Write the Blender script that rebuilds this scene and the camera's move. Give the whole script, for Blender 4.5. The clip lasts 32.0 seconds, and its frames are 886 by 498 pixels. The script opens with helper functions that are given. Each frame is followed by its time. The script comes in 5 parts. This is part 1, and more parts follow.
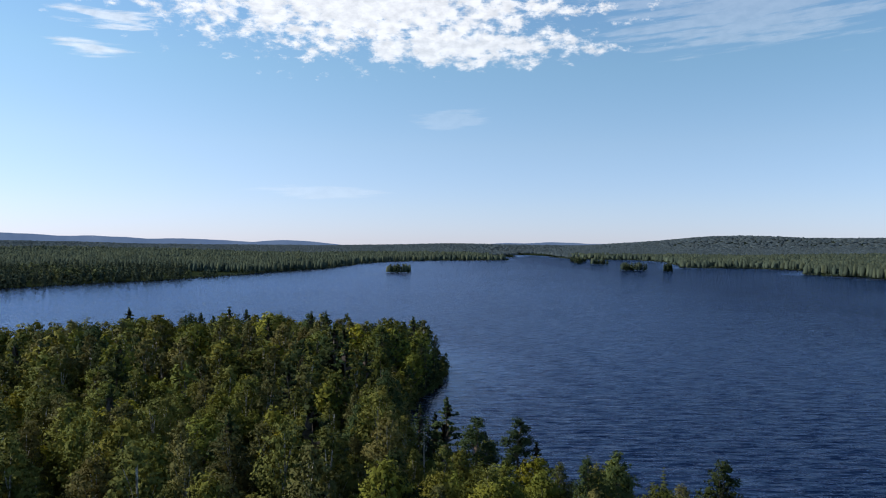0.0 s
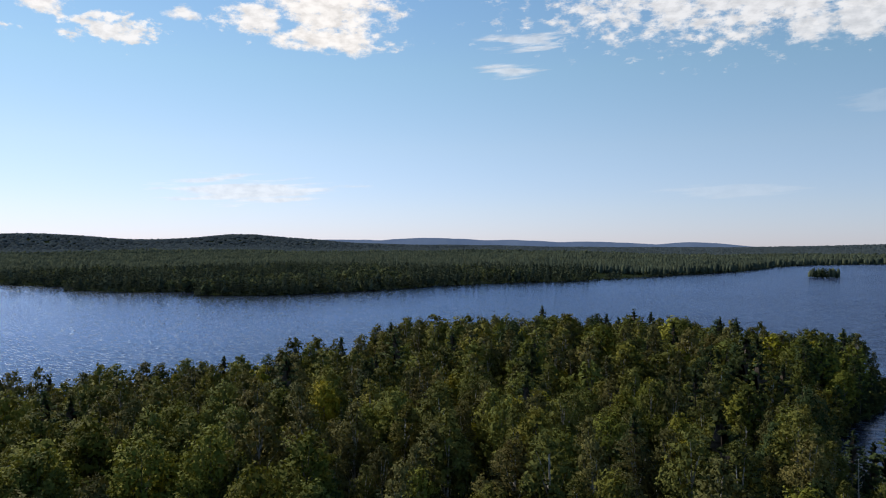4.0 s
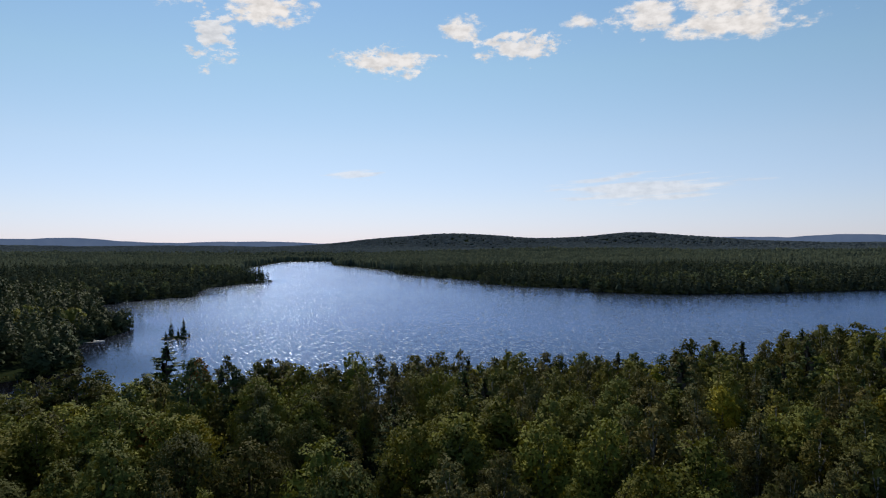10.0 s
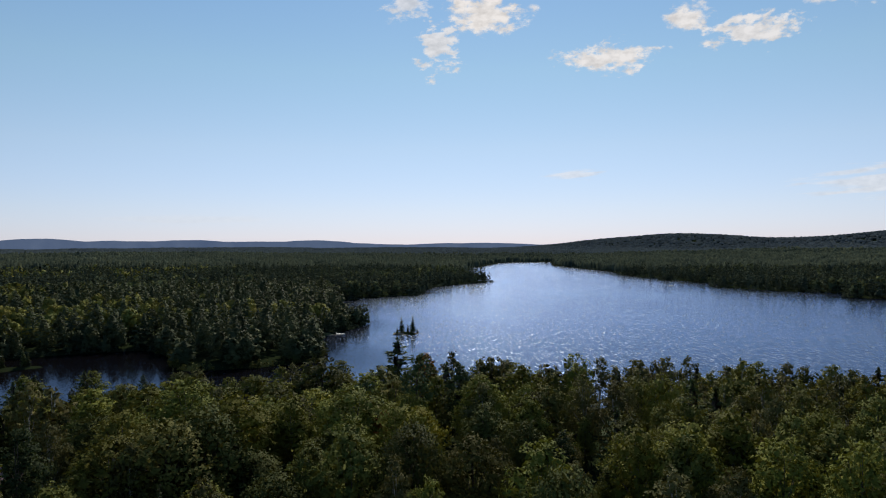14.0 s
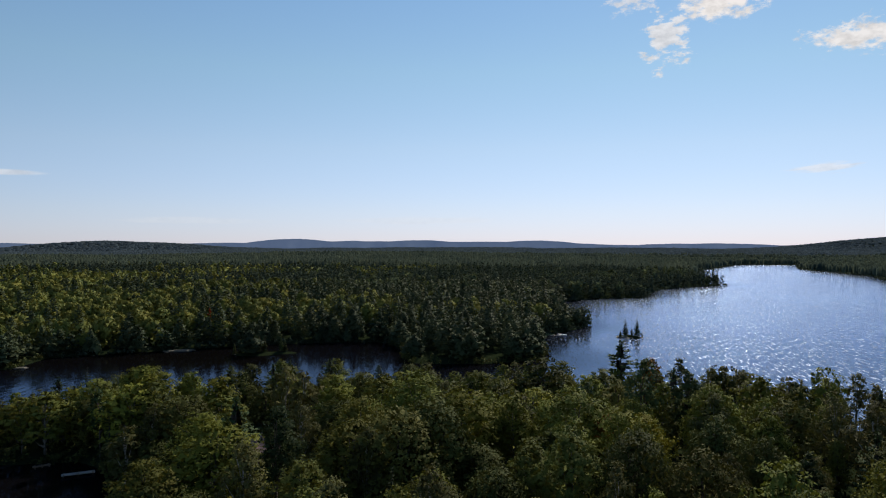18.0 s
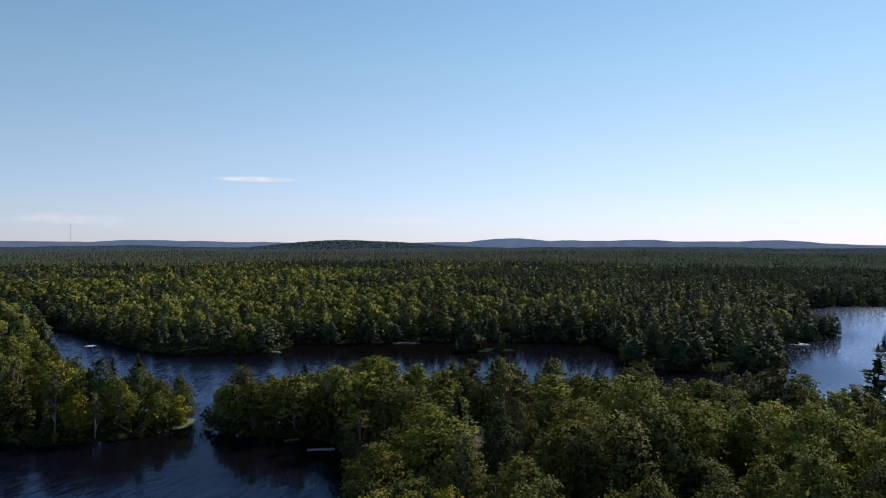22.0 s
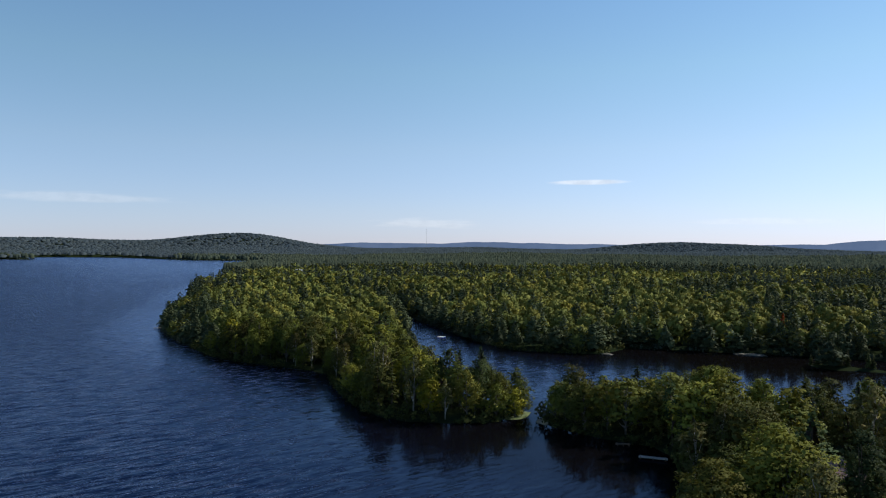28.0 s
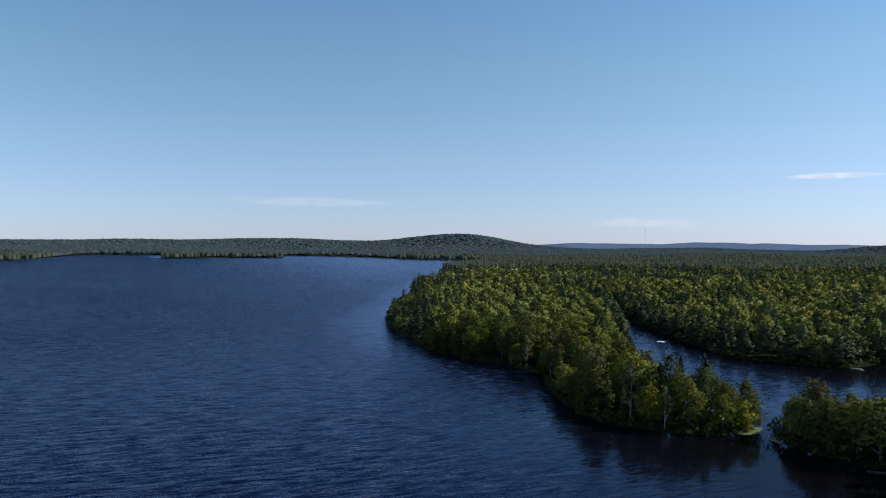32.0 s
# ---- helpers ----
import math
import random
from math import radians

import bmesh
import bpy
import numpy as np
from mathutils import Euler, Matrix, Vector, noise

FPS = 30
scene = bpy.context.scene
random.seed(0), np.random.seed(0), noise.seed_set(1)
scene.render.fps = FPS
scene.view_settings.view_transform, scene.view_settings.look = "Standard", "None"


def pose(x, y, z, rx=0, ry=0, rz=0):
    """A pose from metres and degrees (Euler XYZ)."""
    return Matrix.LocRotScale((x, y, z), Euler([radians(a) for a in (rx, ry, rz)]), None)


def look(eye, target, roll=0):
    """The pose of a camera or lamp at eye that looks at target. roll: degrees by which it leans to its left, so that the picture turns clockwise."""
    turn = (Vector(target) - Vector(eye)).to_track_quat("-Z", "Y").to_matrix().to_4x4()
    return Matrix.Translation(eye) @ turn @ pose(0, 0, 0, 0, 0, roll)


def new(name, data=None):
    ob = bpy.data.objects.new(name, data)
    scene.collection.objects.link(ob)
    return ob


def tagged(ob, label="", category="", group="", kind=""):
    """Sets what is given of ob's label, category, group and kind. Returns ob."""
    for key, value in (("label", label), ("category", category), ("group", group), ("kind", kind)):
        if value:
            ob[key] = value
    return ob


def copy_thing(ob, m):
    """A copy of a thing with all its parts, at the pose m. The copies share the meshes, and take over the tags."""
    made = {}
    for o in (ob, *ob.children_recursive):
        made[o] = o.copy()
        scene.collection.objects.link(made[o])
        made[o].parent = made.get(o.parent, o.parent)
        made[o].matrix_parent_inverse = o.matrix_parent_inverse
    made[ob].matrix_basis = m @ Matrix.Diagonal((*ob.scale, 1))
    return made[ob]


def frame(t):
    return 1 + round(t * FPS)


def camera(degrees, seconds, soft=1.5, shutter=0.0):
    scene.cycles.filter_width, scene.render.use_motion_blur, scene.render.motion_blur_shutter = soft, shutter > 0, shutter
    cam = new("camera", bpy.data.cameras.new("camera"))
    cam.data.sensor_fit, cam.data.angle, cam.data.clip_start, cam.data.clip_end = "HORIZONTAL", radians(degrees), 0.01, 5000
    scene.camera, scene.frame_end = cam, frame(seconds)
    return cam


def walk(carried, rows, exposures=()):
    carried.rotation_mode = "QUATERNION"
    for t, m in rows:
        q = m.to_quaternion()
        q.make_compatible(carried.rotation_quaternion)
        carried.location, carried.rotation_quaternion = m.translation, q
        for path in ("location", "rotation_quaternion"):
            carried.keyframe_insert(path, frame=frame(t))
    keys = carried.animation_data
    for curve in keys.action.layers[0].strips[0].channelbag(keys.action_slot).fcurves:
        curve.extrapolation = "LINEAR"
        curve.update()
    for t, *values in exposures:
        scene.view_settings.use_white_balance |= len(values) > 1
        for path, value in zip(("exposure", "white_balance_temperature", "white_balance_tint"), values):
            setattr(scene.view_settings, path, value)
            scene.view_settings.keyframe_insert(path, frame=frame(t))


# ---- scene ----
# A drone hovers over a wooded point on a lake and turns slowly to its left.
cam = camera(64.35, 32.0, soft=1.1)
EYE = (0.0, 0.0, 45.0)
# seconds, pitch, roll and yaw in degrees
TURN = (
    (0, -0.29, -0.32, -0.00), (0.5, -0.30, -0.29, 4.06), (1, -0.30, -0.23, 8.15), (1.5, -0.29, -0.16, 12.15),
    (2, -0.28, -0.07, 16.14), (2.5, -0.26, -0.03, 20.14), (3, -0.24, -0.00, 24.11), (3.5, -0.20, 0.04, 28.07),
    (4, -0.16, 0.04, 32.02), (4.5, -0.11, -0.02, 35.97), (6.5, -0.20, -0.25, 48.74), (7, -0.20, -0.29, 50.80),
    (7.5, -0.22, -0.28, 52.86), (8, -0.23, -0.25, 54.95), (9, -0.27, -0.09, 59.11), (10, -0.27, 0.15, 63.27),
    (11, -0.25, 0.29, 67.50), (12, -0.19, 0.28, 71.83), (13, -0.14, 0.30, 76.44), (14, -0.12, 0.35, 81.01),
    (14.5, -0.11, 0.36, 83.26), (16.5, -0.08, 0.21, 92.27), (17, -0.06, 0.17, 94.49), (18, -0.03, 0.10, 98.91),
    (19, -0.02, 0.01, 103.31), (20, -0.03, -0.08, 107.72), (21, -0.06, -0.13, 112.13), (22, -0.08, -0.15, 116.52),
    (23, -0.07, -0.26, 120.92), (24, -0.04, -0.34, 125.35), (25, -0.02, -0.40, 129.78), (25.5, -0.03, -0.41, 131.99),
    (27.5, -0.06, -0.44, 140.85), (28, -0.05, -0.46, 143.07), (29, -0.07, -0.47, 147.48), (30, -0.11, -0.55, 151.86),
    (31, -0.14, -0.59, 156.24), (31.5, -0.16, -0.57, 158.41), (32, -0.17, -0.58, 160.41),
)
walk(cam, [(t, pose(*EYE, 90 + p, r, y)) for t, p, r, y in TURN],
     exposures=((0, 0.12, 6500, 10), (2, -0.28, 6550, 10), (4, -0.13, 6850, 11), (9, -0.33, 6900, 11.5), (14, -0.40, 6900, 11.5), (19, -0.3, 6850, 11.5), (25, 0.04, 6800, 11.5), (32, -0.08, 6350, 8.5)))

# ---- light ----
SUN_AZ, SUN_EL = 77.0, 37.0          # degrees to the left of +y, and above the horizon


def sky():
    w = bpy.data.worlds.new("sky")
    scene.world = w
    w.use_nodes = True
    nt = w.node_tree
    nt.nodes.clear()
    N, L = nt.nodes.new, nt.links.new

    def math_node(op, a, b=None, c=None, clamp=False):
        n = N("ShaderNodeMath")
        n.operation, n.use_clamp = op, clamp
        for i, v in enumerate((a, b, c)):
            if v is None:
                continue
            if isinstance(v, (int, float)):
                n.inputs[i].default_value = v
            else:
                L(v, n.inputs[i])
        return n.outputs[0]

    out, bg = N("ShaderNodeOutputWorld"), N("ShaderNodeBackground")
    sk = N("ShaderNodeTexSky")
    sk.sky_type, sk.sun_disc = "NISHITA", False
    sk.sun_elevation, sk.sun_rotation = radians(SUN_EL), radians(-SUN_AZ)
    sk.altitude, sk.air_density, sk.dust_density, sk.ozone_density = 300, 1.0, 0.05, 2.0
    tc, sep = N("ShaderNodeTexCoord"), N("ShaderNodeSeparateXYZ")
    L(tc.outputs["Generated"], sep.inputs[0])
    x, y, z = sep.outputs
    az = math_node("MULTIPLY", math_node("ARCTAN2", math_node("MULTIPLY", x, -1.0), y), 180 / math.pi)
    el = math_node("MULTIPLY", math_node("ARCSINE", z), 180 / math.pi)
    comb = N("ShaderNodeCombineXYZ")
    L(math_node("MULTIPLY", az, 0.55), comb.inputs[0]), L(el, comb.inputs[1])
    puff, fine = N("ShaderNodeTexNoise"), N("ShaderNodeTexNoise")
    for n, s, d, r in ((puff, 0.95, 8.0, 0.65), (fine, 1.6, 5.0, 0.56)):
        L(comb.outputs[0], n.inputs["Vector"])
        n.inputs["Scale"].default_value, n.inputs["Detail"].default_value, n.inputs["Roughness"].default_value = s, d, r
    lump = math_node("ADD", math_node("MULTIPLY", puff.outputs["Fac"], 0.85), math_node("MULTIPLY", fine.outputs["Fac"], 0.15))
    flat, streak = N("ShaderNodeCombineXYZ"), N("ShaderNodeTexNoise")
    L(math_node("MULTIPLY_ADD", el, 0.25, math_node("MULTIPLY", az, 0.16)), flat.inputs[0]), L(math_node("MULTIPLY_ADD", az, 0.06, math_node("MULTIPLY", el, 1.5)), flat.inputs[1])
    L(flat.outputs[0], streak.inputs["Vector"])
    streak.inputs["Scale"].default_value, streak.inputs["Detail"].default_value, streak.inputs["Roughness"].default_value = 1.0, 6.0, 0.6
    # middle and half size of each bank of cloud in degrees, how solid it is, and how torn
    banks = CLOUDS
    total = None
    for a0, e0, wa, we, dense, torn in banks:
        da = math_node("DIVIDE", math_node("SUBTRACT", az, a0), wa)
        de = math_node("DIVIDE", math_node("SUBTRACT", el, e0), we)
        r = math_node("SQRT", math_node("ADD", math_node("MULTIPLY", da, da), math_node("MULTIPLY", de, de)))
        inside = math_node("SUBTRACT", 1.0, r)
        v = math_node("ADD", math_node("MULTIPLY", math_node("SUBTRACT", streak.outputs["Fac"] if dense < 0.6 else lump, 0.5), torn), math_node("MULTIPLY", inside, 1.0))
        m = N("ShaderNodeMapRange")
        m.interpolation_type = "SMOOTHSTEP"
        m.inputs["From Min"].default_value, m.inputs["From Max"].default_value = 0.05, 0.6
        m.inputs["To Max"].default_value = dense
        L(v, m.inputs["Value"])
        total = m.outputs[0] if total is None else math_node("MAXIMUM", total, m.outputs[0])
    shade = N("ShaderNodeMapRange")
    shade.inputs["From Min"].default_value, shade.inputs["From Max"].default_value = 0.35, 0.6
    shade.inputs["To Min"].default_value, shade.inputs["To Max"].default_value = CLOUD_LOW, CLOUD_HIGH
    L(fine.outputs["Fac"], shade.inputs["Value"])
    cloud = N("ShaderNodeMix")
    cloud.data_type = "RGBA"
    white = N("ShaderNodeVectorMath")
    white.operation = "SCALE"
    white.inputs[0].default_value = (1.0, 1.0, 1.02)
    L(shade.outputs[0], white.inputs["Scale"])
    tint = N("ShaderNodeMix")
    tint.data_type, tint.blend_type = "RGBA", "MULTIPLY"
    tint.inputs[0].default_value = 1.0
    haze = N("ShaderNodeValToRGB")
    while len(haze.color_ramp.elements) < len(SKY_TINT):
        haze.color_ramp.elements.new(0.5)
    for e, (up, c) in zip(haze.color_ramp.elements, SKY_TINT):
        e.position, e.color = up / 90, (*c, 1.0)
    L(math_node("DIVIDE", el, 90.0, clamp=True), haze.inputs["Fac"])
    # the air is deeper blue away from the sun
    toward = N("ShaderNodeVectorMath")
    toward.operation = "DOT_PRODUCT"
    toward.inputs[1].default_value = SUN_WAY
    L(tc.outputs["Generated"], toward.inputs[0])
    deep = N("ShaderNodeMapRange")
    deep.inputs["From Min"].default_value, deep.inputs["From Max"].default_value = -0.35, 0.85
    L(toward.outputs["Value"], deep.inputs["Value"])
    blue = N("ShaderNodeMix")
    blue.data_type = "RGBA"
    blue.inputs[6].default_value, blue.inputs[7].default_value = (*SKY_AWAY, 1.0), (1.0, 1.0, 1.0, 1.0)
    L(deep.outputs[0], blue.inputs[0])
    both = N("ShaderNodeMix")
    both.data_type, both.blend_type = "RGBA", "MULTIPLY"
    both.inputs[0].default_value = 1.0
    L(haze.outputs["Color"], both.inputs[6]), L(blue.outputs[2], both.inputs[7])
    L(both.outputs[2], tint.inputs[7])
    L(sk.outputs[0], tint.inputs[6])
    L(total, cloud.inputs[0]), L(tint.outputs[2], cloud.inputs[6]), L(white.outputs[0], cloud.inputs[7])
    L(cloud.outputs[2], bg.inputs["Color"])
    bg.inputs["Strength"].default_value = SKY_STRENGTH
    L(bg.outputs[0], out.inputs["Surface"])


SKY_STRENGTH, SUN_STRENGTH = 0.12, 4.8
# colour of the air by degrees above the horizon
SKY_TINT = ((0.0, (0.64, 0.70, 1.17)), (3.0, (0.80, 0.81, 1.08)), (8.0, (0.98, 0.97, 1.04)), (14.0, (1.01, 1.105, 1.065)), (22.0, (0.94, 1.13, 1.18)), (38.0, (0.74, 0.90, 1.06)), (62.0, (0.52, 0.68, 0.92)))
CLOUD_LOW, CLOUD_HIGH = 6.8, 9.0
CLOUDS = (
    (6.0, 18.8, 20.5, 4.6, 0.78, 3.2), (-1.0, 15.7, 13.0, 1.7, 0.72, 3.2), (-23.0, 17.2, 12.5, 2.8, 0.16, 3.0), (25.0, 16.2, 3.6, 0.9, 0.5, 3.4), (26.7, 14.0, 2.8, 0.6, 0.5, 3.0),
    (41.3, 19.2, 6.6, 3.9, 1.0, 2.8), (41.0, 16.2, 6.4, 1.2, 1.0, 2.8), (46.8, 17.4, 3.5, 1.5, 0.95, 3.2),
    (57.2, 15.7, 3.8, 1.2, 0.9, 4.4), (52.3, 17.3, 1.4, 0.7, 0.9, 2.8), (61.8, 17.1, 2.2, 1.1, 0.95, 3.2), (67.8, 14.6, 4.4, 1.2, 0.95, 3.8),
    (77.6, 18.3, 3.7, 1.7, 1.0, 3.4), (81.3, 16.0, 1.9, 2.4, 0.8, 5.4), (83.8, 18.7, 2.2, 0.9, 0.7, 4.0),
    (47.3, 4.4, 7.5, 1.2, 0.5, 3.0), (70.5, 5.8, 2.6, 0.6, 0.5, 3.0), (-0.7, 10.2, 3.8, 0.8, 0.1, 3.4), (9.5, 4.2, 6.0, 0.6, 0.12, 2.6),
    (131.3, 5.35, 3.9, 0.26, 0.45, 0.8), (170.5, 3.5, 8.0, 0.5, 0.15, 1.4), (144.0, 2.0, 6.0, 0.5, 0.18, 2.0), (100.0, 2.3, 8.0, 0.4, 0.15, 2.0), (118.0, 2.2, 6.0, 0.35, 0.14, 2.0),
)
SKY_AWAY = (0.90, 0.98, 1.02)
_a, _e = radians(SUN_AZ), radians(SUN_EL)
SUN_WAY = Vector((-math.sin(_a) * math.cos(_e), math.cos(_a) * math.cos(_e), math.sin(_e)))
sky()
sun = new("sun", bpy.data.lights.new("sun", "SUN"))
sun.data.energy, sun.data.angle, sun.data.color = SUN_STRENGTH, radians(0.53), (1.0, 0.95, 0.86)
sun.matrix_world = look(SUN_WAY * 300, (0, 0, 0))

# ---- materials ----


class Nodes:
    """A small helper to wire one material."""

    def __init__(self, name):
        self.mat = bpy.data.materials.new(name)
        self.mat.use_nodes = True
        self.tree = self.mat.node_tree
        self.tree.nodes.clear()
        self.out = self.add("ShaderNodeOutputMaterial")

    def add(self, kind, **values):
        n = self.tree.nodes.new(kind)
        for k, v in values.items():
            n.inputs[k.replace("_", " ")].default_value = v
        return n

    def link(self, a, b):
        self.tree.links.new(a, b)

    def coords(self, kind="Object"):
        return self.add("ShaderNodeTexCoord").outputs[kind]

    def noise(self, vec, scale, detail=4.0, rough=0.55):
        n = self.add("ShaderNodeTexNoise", Scale=scale, Detail=detail, Roughness=rough)
        self.link(vec, n.inputs["Vector"])
        return n.outputs["Fac"]

    def ramp(self, fac, stops):
        n = self.add("ShaderNodeValToRGB")
        e = n.color_ramp.elements
        while len(e) < len(stops):
            e.new(0.5)
        for i, (p, c) in enumerate(stops):
            e[i].position, e[i].color = p, (*c, 1.0)
        self.link(fac, n.inputs["Fac"])
        return n.outputs["Color"]

    def mix(self, fac, a, b, blend="MIX"):
        n = self.add("ShaderNodeMix")
        n.data_type, n.blend_type = "RGBA", blend
        for slot, v in ((0, fac), (6, a), (7, b)):
            if isinstance(v, (int, float)):
                n.inputs[slot].default_value = v
            elif isinstance(v, tuple):
                n.inputs[slot].default_value = (*v, 1.0)
            else:
                self.link(v, n.inputs[slot])
        return n.outputs[2]

    def math(self, op, a, b=0.0, c=0.0):
        n = self.add("ShaderNodeMath")
        n.operation = op
        for i, v in enumerate((a, b, c)):
            if isinstance(v, (int, float)):
                n.inputs[i].default_value = v
            else:
                self.link(v, n.inputs[i])
        return n.outputs[0]

    def bump(self, height, strength, distance):
        n = self.add("ShaderNodeBump", Strength=strength, Distance=distance)
        self.link(height, n.inputs["Height"])
        return n.outputs["Normal"]

    def principled(self, colour, rough=0.8, normal=None, **values):
        b = self.add("ShaderNodeBsdfPrincipled", Roughness=rough, **values)
        if isinstance(colour, tuple):
            b.inputs["Base Color"].default_value = (*colour, 1.0)
        else:
            self.link(colour, b.inputs["Base Color"])
        if normal is not None:
            self.link(normal, b.inputs["Normal"])
        self.link(b.outputs[0], self.out.inputs["Surface"])
        return self.mat


LEAF_DEPTH = 0.87


def foliage(name, dark, light, warm, per_object=True, glow=0.11, sheen=0.03):
    """Leaves: a tint for each tree, one for each spray of leaves, and broad patches."""
    m = Nodes(name)
    if per_object:
        tree = m.add("ShaderNodeObjectInfo").outputs["Random"]
    else:
        a = m.add("ShaderNodeAttribute")
        a.attribute_name = "tint"
        tree = a.outputs["Fac"]
    spray = m.add("ShaderNodeNewGeometry").outputs["Random Per Island"]
    patch = m.noise(m.coords(), 0.35 if per_object else 0.022, 4.0, 0.6)
    tone = m.math("MULTIPLY_ADD", spray, 0.6, 0.15)
    if not per_object:
        tone = m.math("ADD", m.math("MULTIPLY", spray, 0.35), m.math("MULTIPLY_ADD", m.noise(m.coords(), 0.009, 5.0, 0.65), 2.4, -0.9))
        tone = m.math("MINIMUM", m.math("MAXIMUM", tone, 0.0), 1.0)
    c = m.mix(tone, dark, light)
    c = m.mix(m.math("MULTIPLY", m.math("POWER", tree, 3.0), 0.8), c, warm)
    c = m.mix(m.math("MULTIPLY", m.math("SUBTRACT", patch, 0.42), 1.2), c, light)
    shift = m.math("MULTIPLY_ADD", m.math("FRACT", m.math("MULTIPLY", tree, 7.31)), 0.8 if per_object else 0.42, 0.5 if per_object else 0.7)
    c = m.mix(1.0, c, m.combine(shift), "MULTIPLY")
    c = m.mix(1.0, c, (1.12 * LEAF_DEPTH, 1.02 * LEAF_DEPTH, 1.0 * LEAF_DEPTH), "MULTIPLY")
    d, t, mix = m.add("ShaderNodeBsdfPrincipled", Roughness=0.7), m.add("ShaderNodeBsdfTranslucent"), m.add("ShaderNodeMixShader", Fac=glow)
    d.inputs["Specular IOR Level"].default_value = sheen
    m.link(c, d.inputs["Base Color"])
    m.link(m.mix(0.5, c, tuple(min(1, v * 1.5) for v in warm)), t.inputs["Color"])
    m.link(d.outputs[0], mix.inputs[1]), m.link(t.outputs[0], mix.inputs[2])
    m.link(mix.outputs[0], m.out.inputs["Surface"])
    return m.mat


def _combine(self, v):
    n = self.add("ShaderNodeCombineColor")
    for i in range(3):
        self.link(v, n.inputs[i])
    return n.outputs[0]


Nodes.combine = _combine


def bark(name, dark, light, scale=3.0):
    m = Nodes(name)
    v = m.coords()
    f = m.noise(v, scale, 6.0, 0.65)
    c = m.ramp(f, [(0.35, dark), (0.65, light)])
    return m.principled(c, 0.9, m.bump(m.noise(v, scale * 4), 0.6, 0.04))


def water_material():
    """Dark water with wind ripples in long crests, calmer in the lee of the shores."""
    m = Nodes("lake_water")
    v = m.coords()

    def swell(angle, sx, sy, detail, rough):
        mp = m.add("ShaderNodeMapping")
        mp.inputs["Rotation"].default_value = (0, 0, radians(angle))
        mp.inputs["Scale"].default_value = (sx, sy, 1)
        m.link(v, mp.inputs["Vector"])
        return m.noise(mp.outputs[0], 1.0, detail, rough)

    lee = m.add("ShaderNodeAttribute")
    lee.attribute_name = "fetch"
    gust = m.math("MULTIPLY_ADD", m.noise(v, 0.006, 3.0, 0.55), 1.3, m.math("MULTIPLY", swell(WIND, 0.03, 0.11, 3.0, 0.6), 0.9))
    power = m.math("MULTIPLY", m.math("MAXIMUM", m.math("SUBTRACT", gust, 0.15), 0.25), lee.outputs["Fac"])
    # slopes across the crests and, weaker, along them
    across = m.math("ADD", m.math("MULTIPLY", m.math("SUBTRACT", swell(WIND, 0.11, 0.60, 2.0, 0.55), 0.5), 1.25),
                    m.math("MULTIPLY", m.math("SUBTRACT", swell(WIND + 9, 0.35, 1.5, 2.0, 0.55), 0.5), 1.0))
    along = m.math("MULTIPLY", m.math("SUBTRACT", swell(WIND + 70, 0.9, 1.8, 3.0, 0.6), 0.5), 0.65)
    # few but steep little facets, in scattered bursts
    burst = m.add("ShaderNodeMapRange")
    burst.inputs["From Min"].default_value, burst.inputs["From Max"].default_value = 0.50, 0.68
    burst.inputs["To Min"].default_value, burst.inputs["To Max"].default_value = 0.2, 6.5
    m.link(swell(-13, 0.19, 1.15, 2.0, 0.55), burst.inputs["Value"])
    chop = m.math("SUBTRACT", swell(WIND - 25, 2.0, 4.5, 2.0, 0.6), 0.5)
    across = m.math("ADD", across, m.math("MULTIPLY", m.math("MULTIPLY", chop, m.math("ABSOLUTE", chop)), m.math("MULTIPLY", burst.outputs[0], CHOP)))
    chop = m.math("SUBTRACT", swell(WIND + 55, 2.2, 3.6, 2.0, 0.6), 0.5)
    along = m.math("ADD", along, m.math("MULTIPLY", m.math("MULTIPLY", chop, m.math("ABSOLUTE", chop)), m.math("MULTIPLY", burst.outputs[0], CHOP)))
    c, n = math.cos(radians(WIND)), math.sin(radians(WIND))
    across, along = m.math("MULTIPLY", m.math("MULTIPLY", across, power), WAVE), m.math("MULTIPLY", m.math("MULTIPLY", along, power), WAVE)
    slope = m.add("ShaderNodeCombineXYZ", Z=1.0)
    m.link(m.math("ADD", m.math("MULTIPLY", across, n), m.math("MULTIPLY", along, c)), slope.inputs[0])
    m.link(m.math("SUBTRACT", m.math("MULTIPLY", across, c), m.math("MULTIPLY", along, n)), slope.inputs[1])
    unit = m.add("ShaderNodeVectorMath")
    unit.operation = "NORMALIZE"
    m.link(slope.outputs[0], unit.inputs[0])
    normal = unit.outputs[0]
    body, gloss, mix, fres = m.add("ShaderNodeBsdfDiffuse"), m.add("ShaderNodeBsdfGlossy"), m.add("ShaderNodeMixShader"), m.add("ShaderNodeFresnel", IOR=1.30)
    # near-black brown where the fetch is short, blue on the open lake
    m.link(m.mix(m.math("MINIMUM", m.math("MULTIPLY", lee.outputs["Fac"], 1.4), 1.0), WATER_COVE, WATER_BODY), body.inputs["Color"])
    gloss.inputs["Color"].default_value = (0.53, 0.67, 0.94, 1.0)
    ruffled = m.math("MULTIPLY_ADD", burst.outputs[0], 0.085, 0.075)
    m.link(m.math("MULTIPLY_ADD", m.math("MINIMUM", lee.outputs["Fac"], m.math("SUBTRACT", 1.9, lee.outputs["Fac"])), ruffled, 0.07), gloss.inputs["Roughness"])
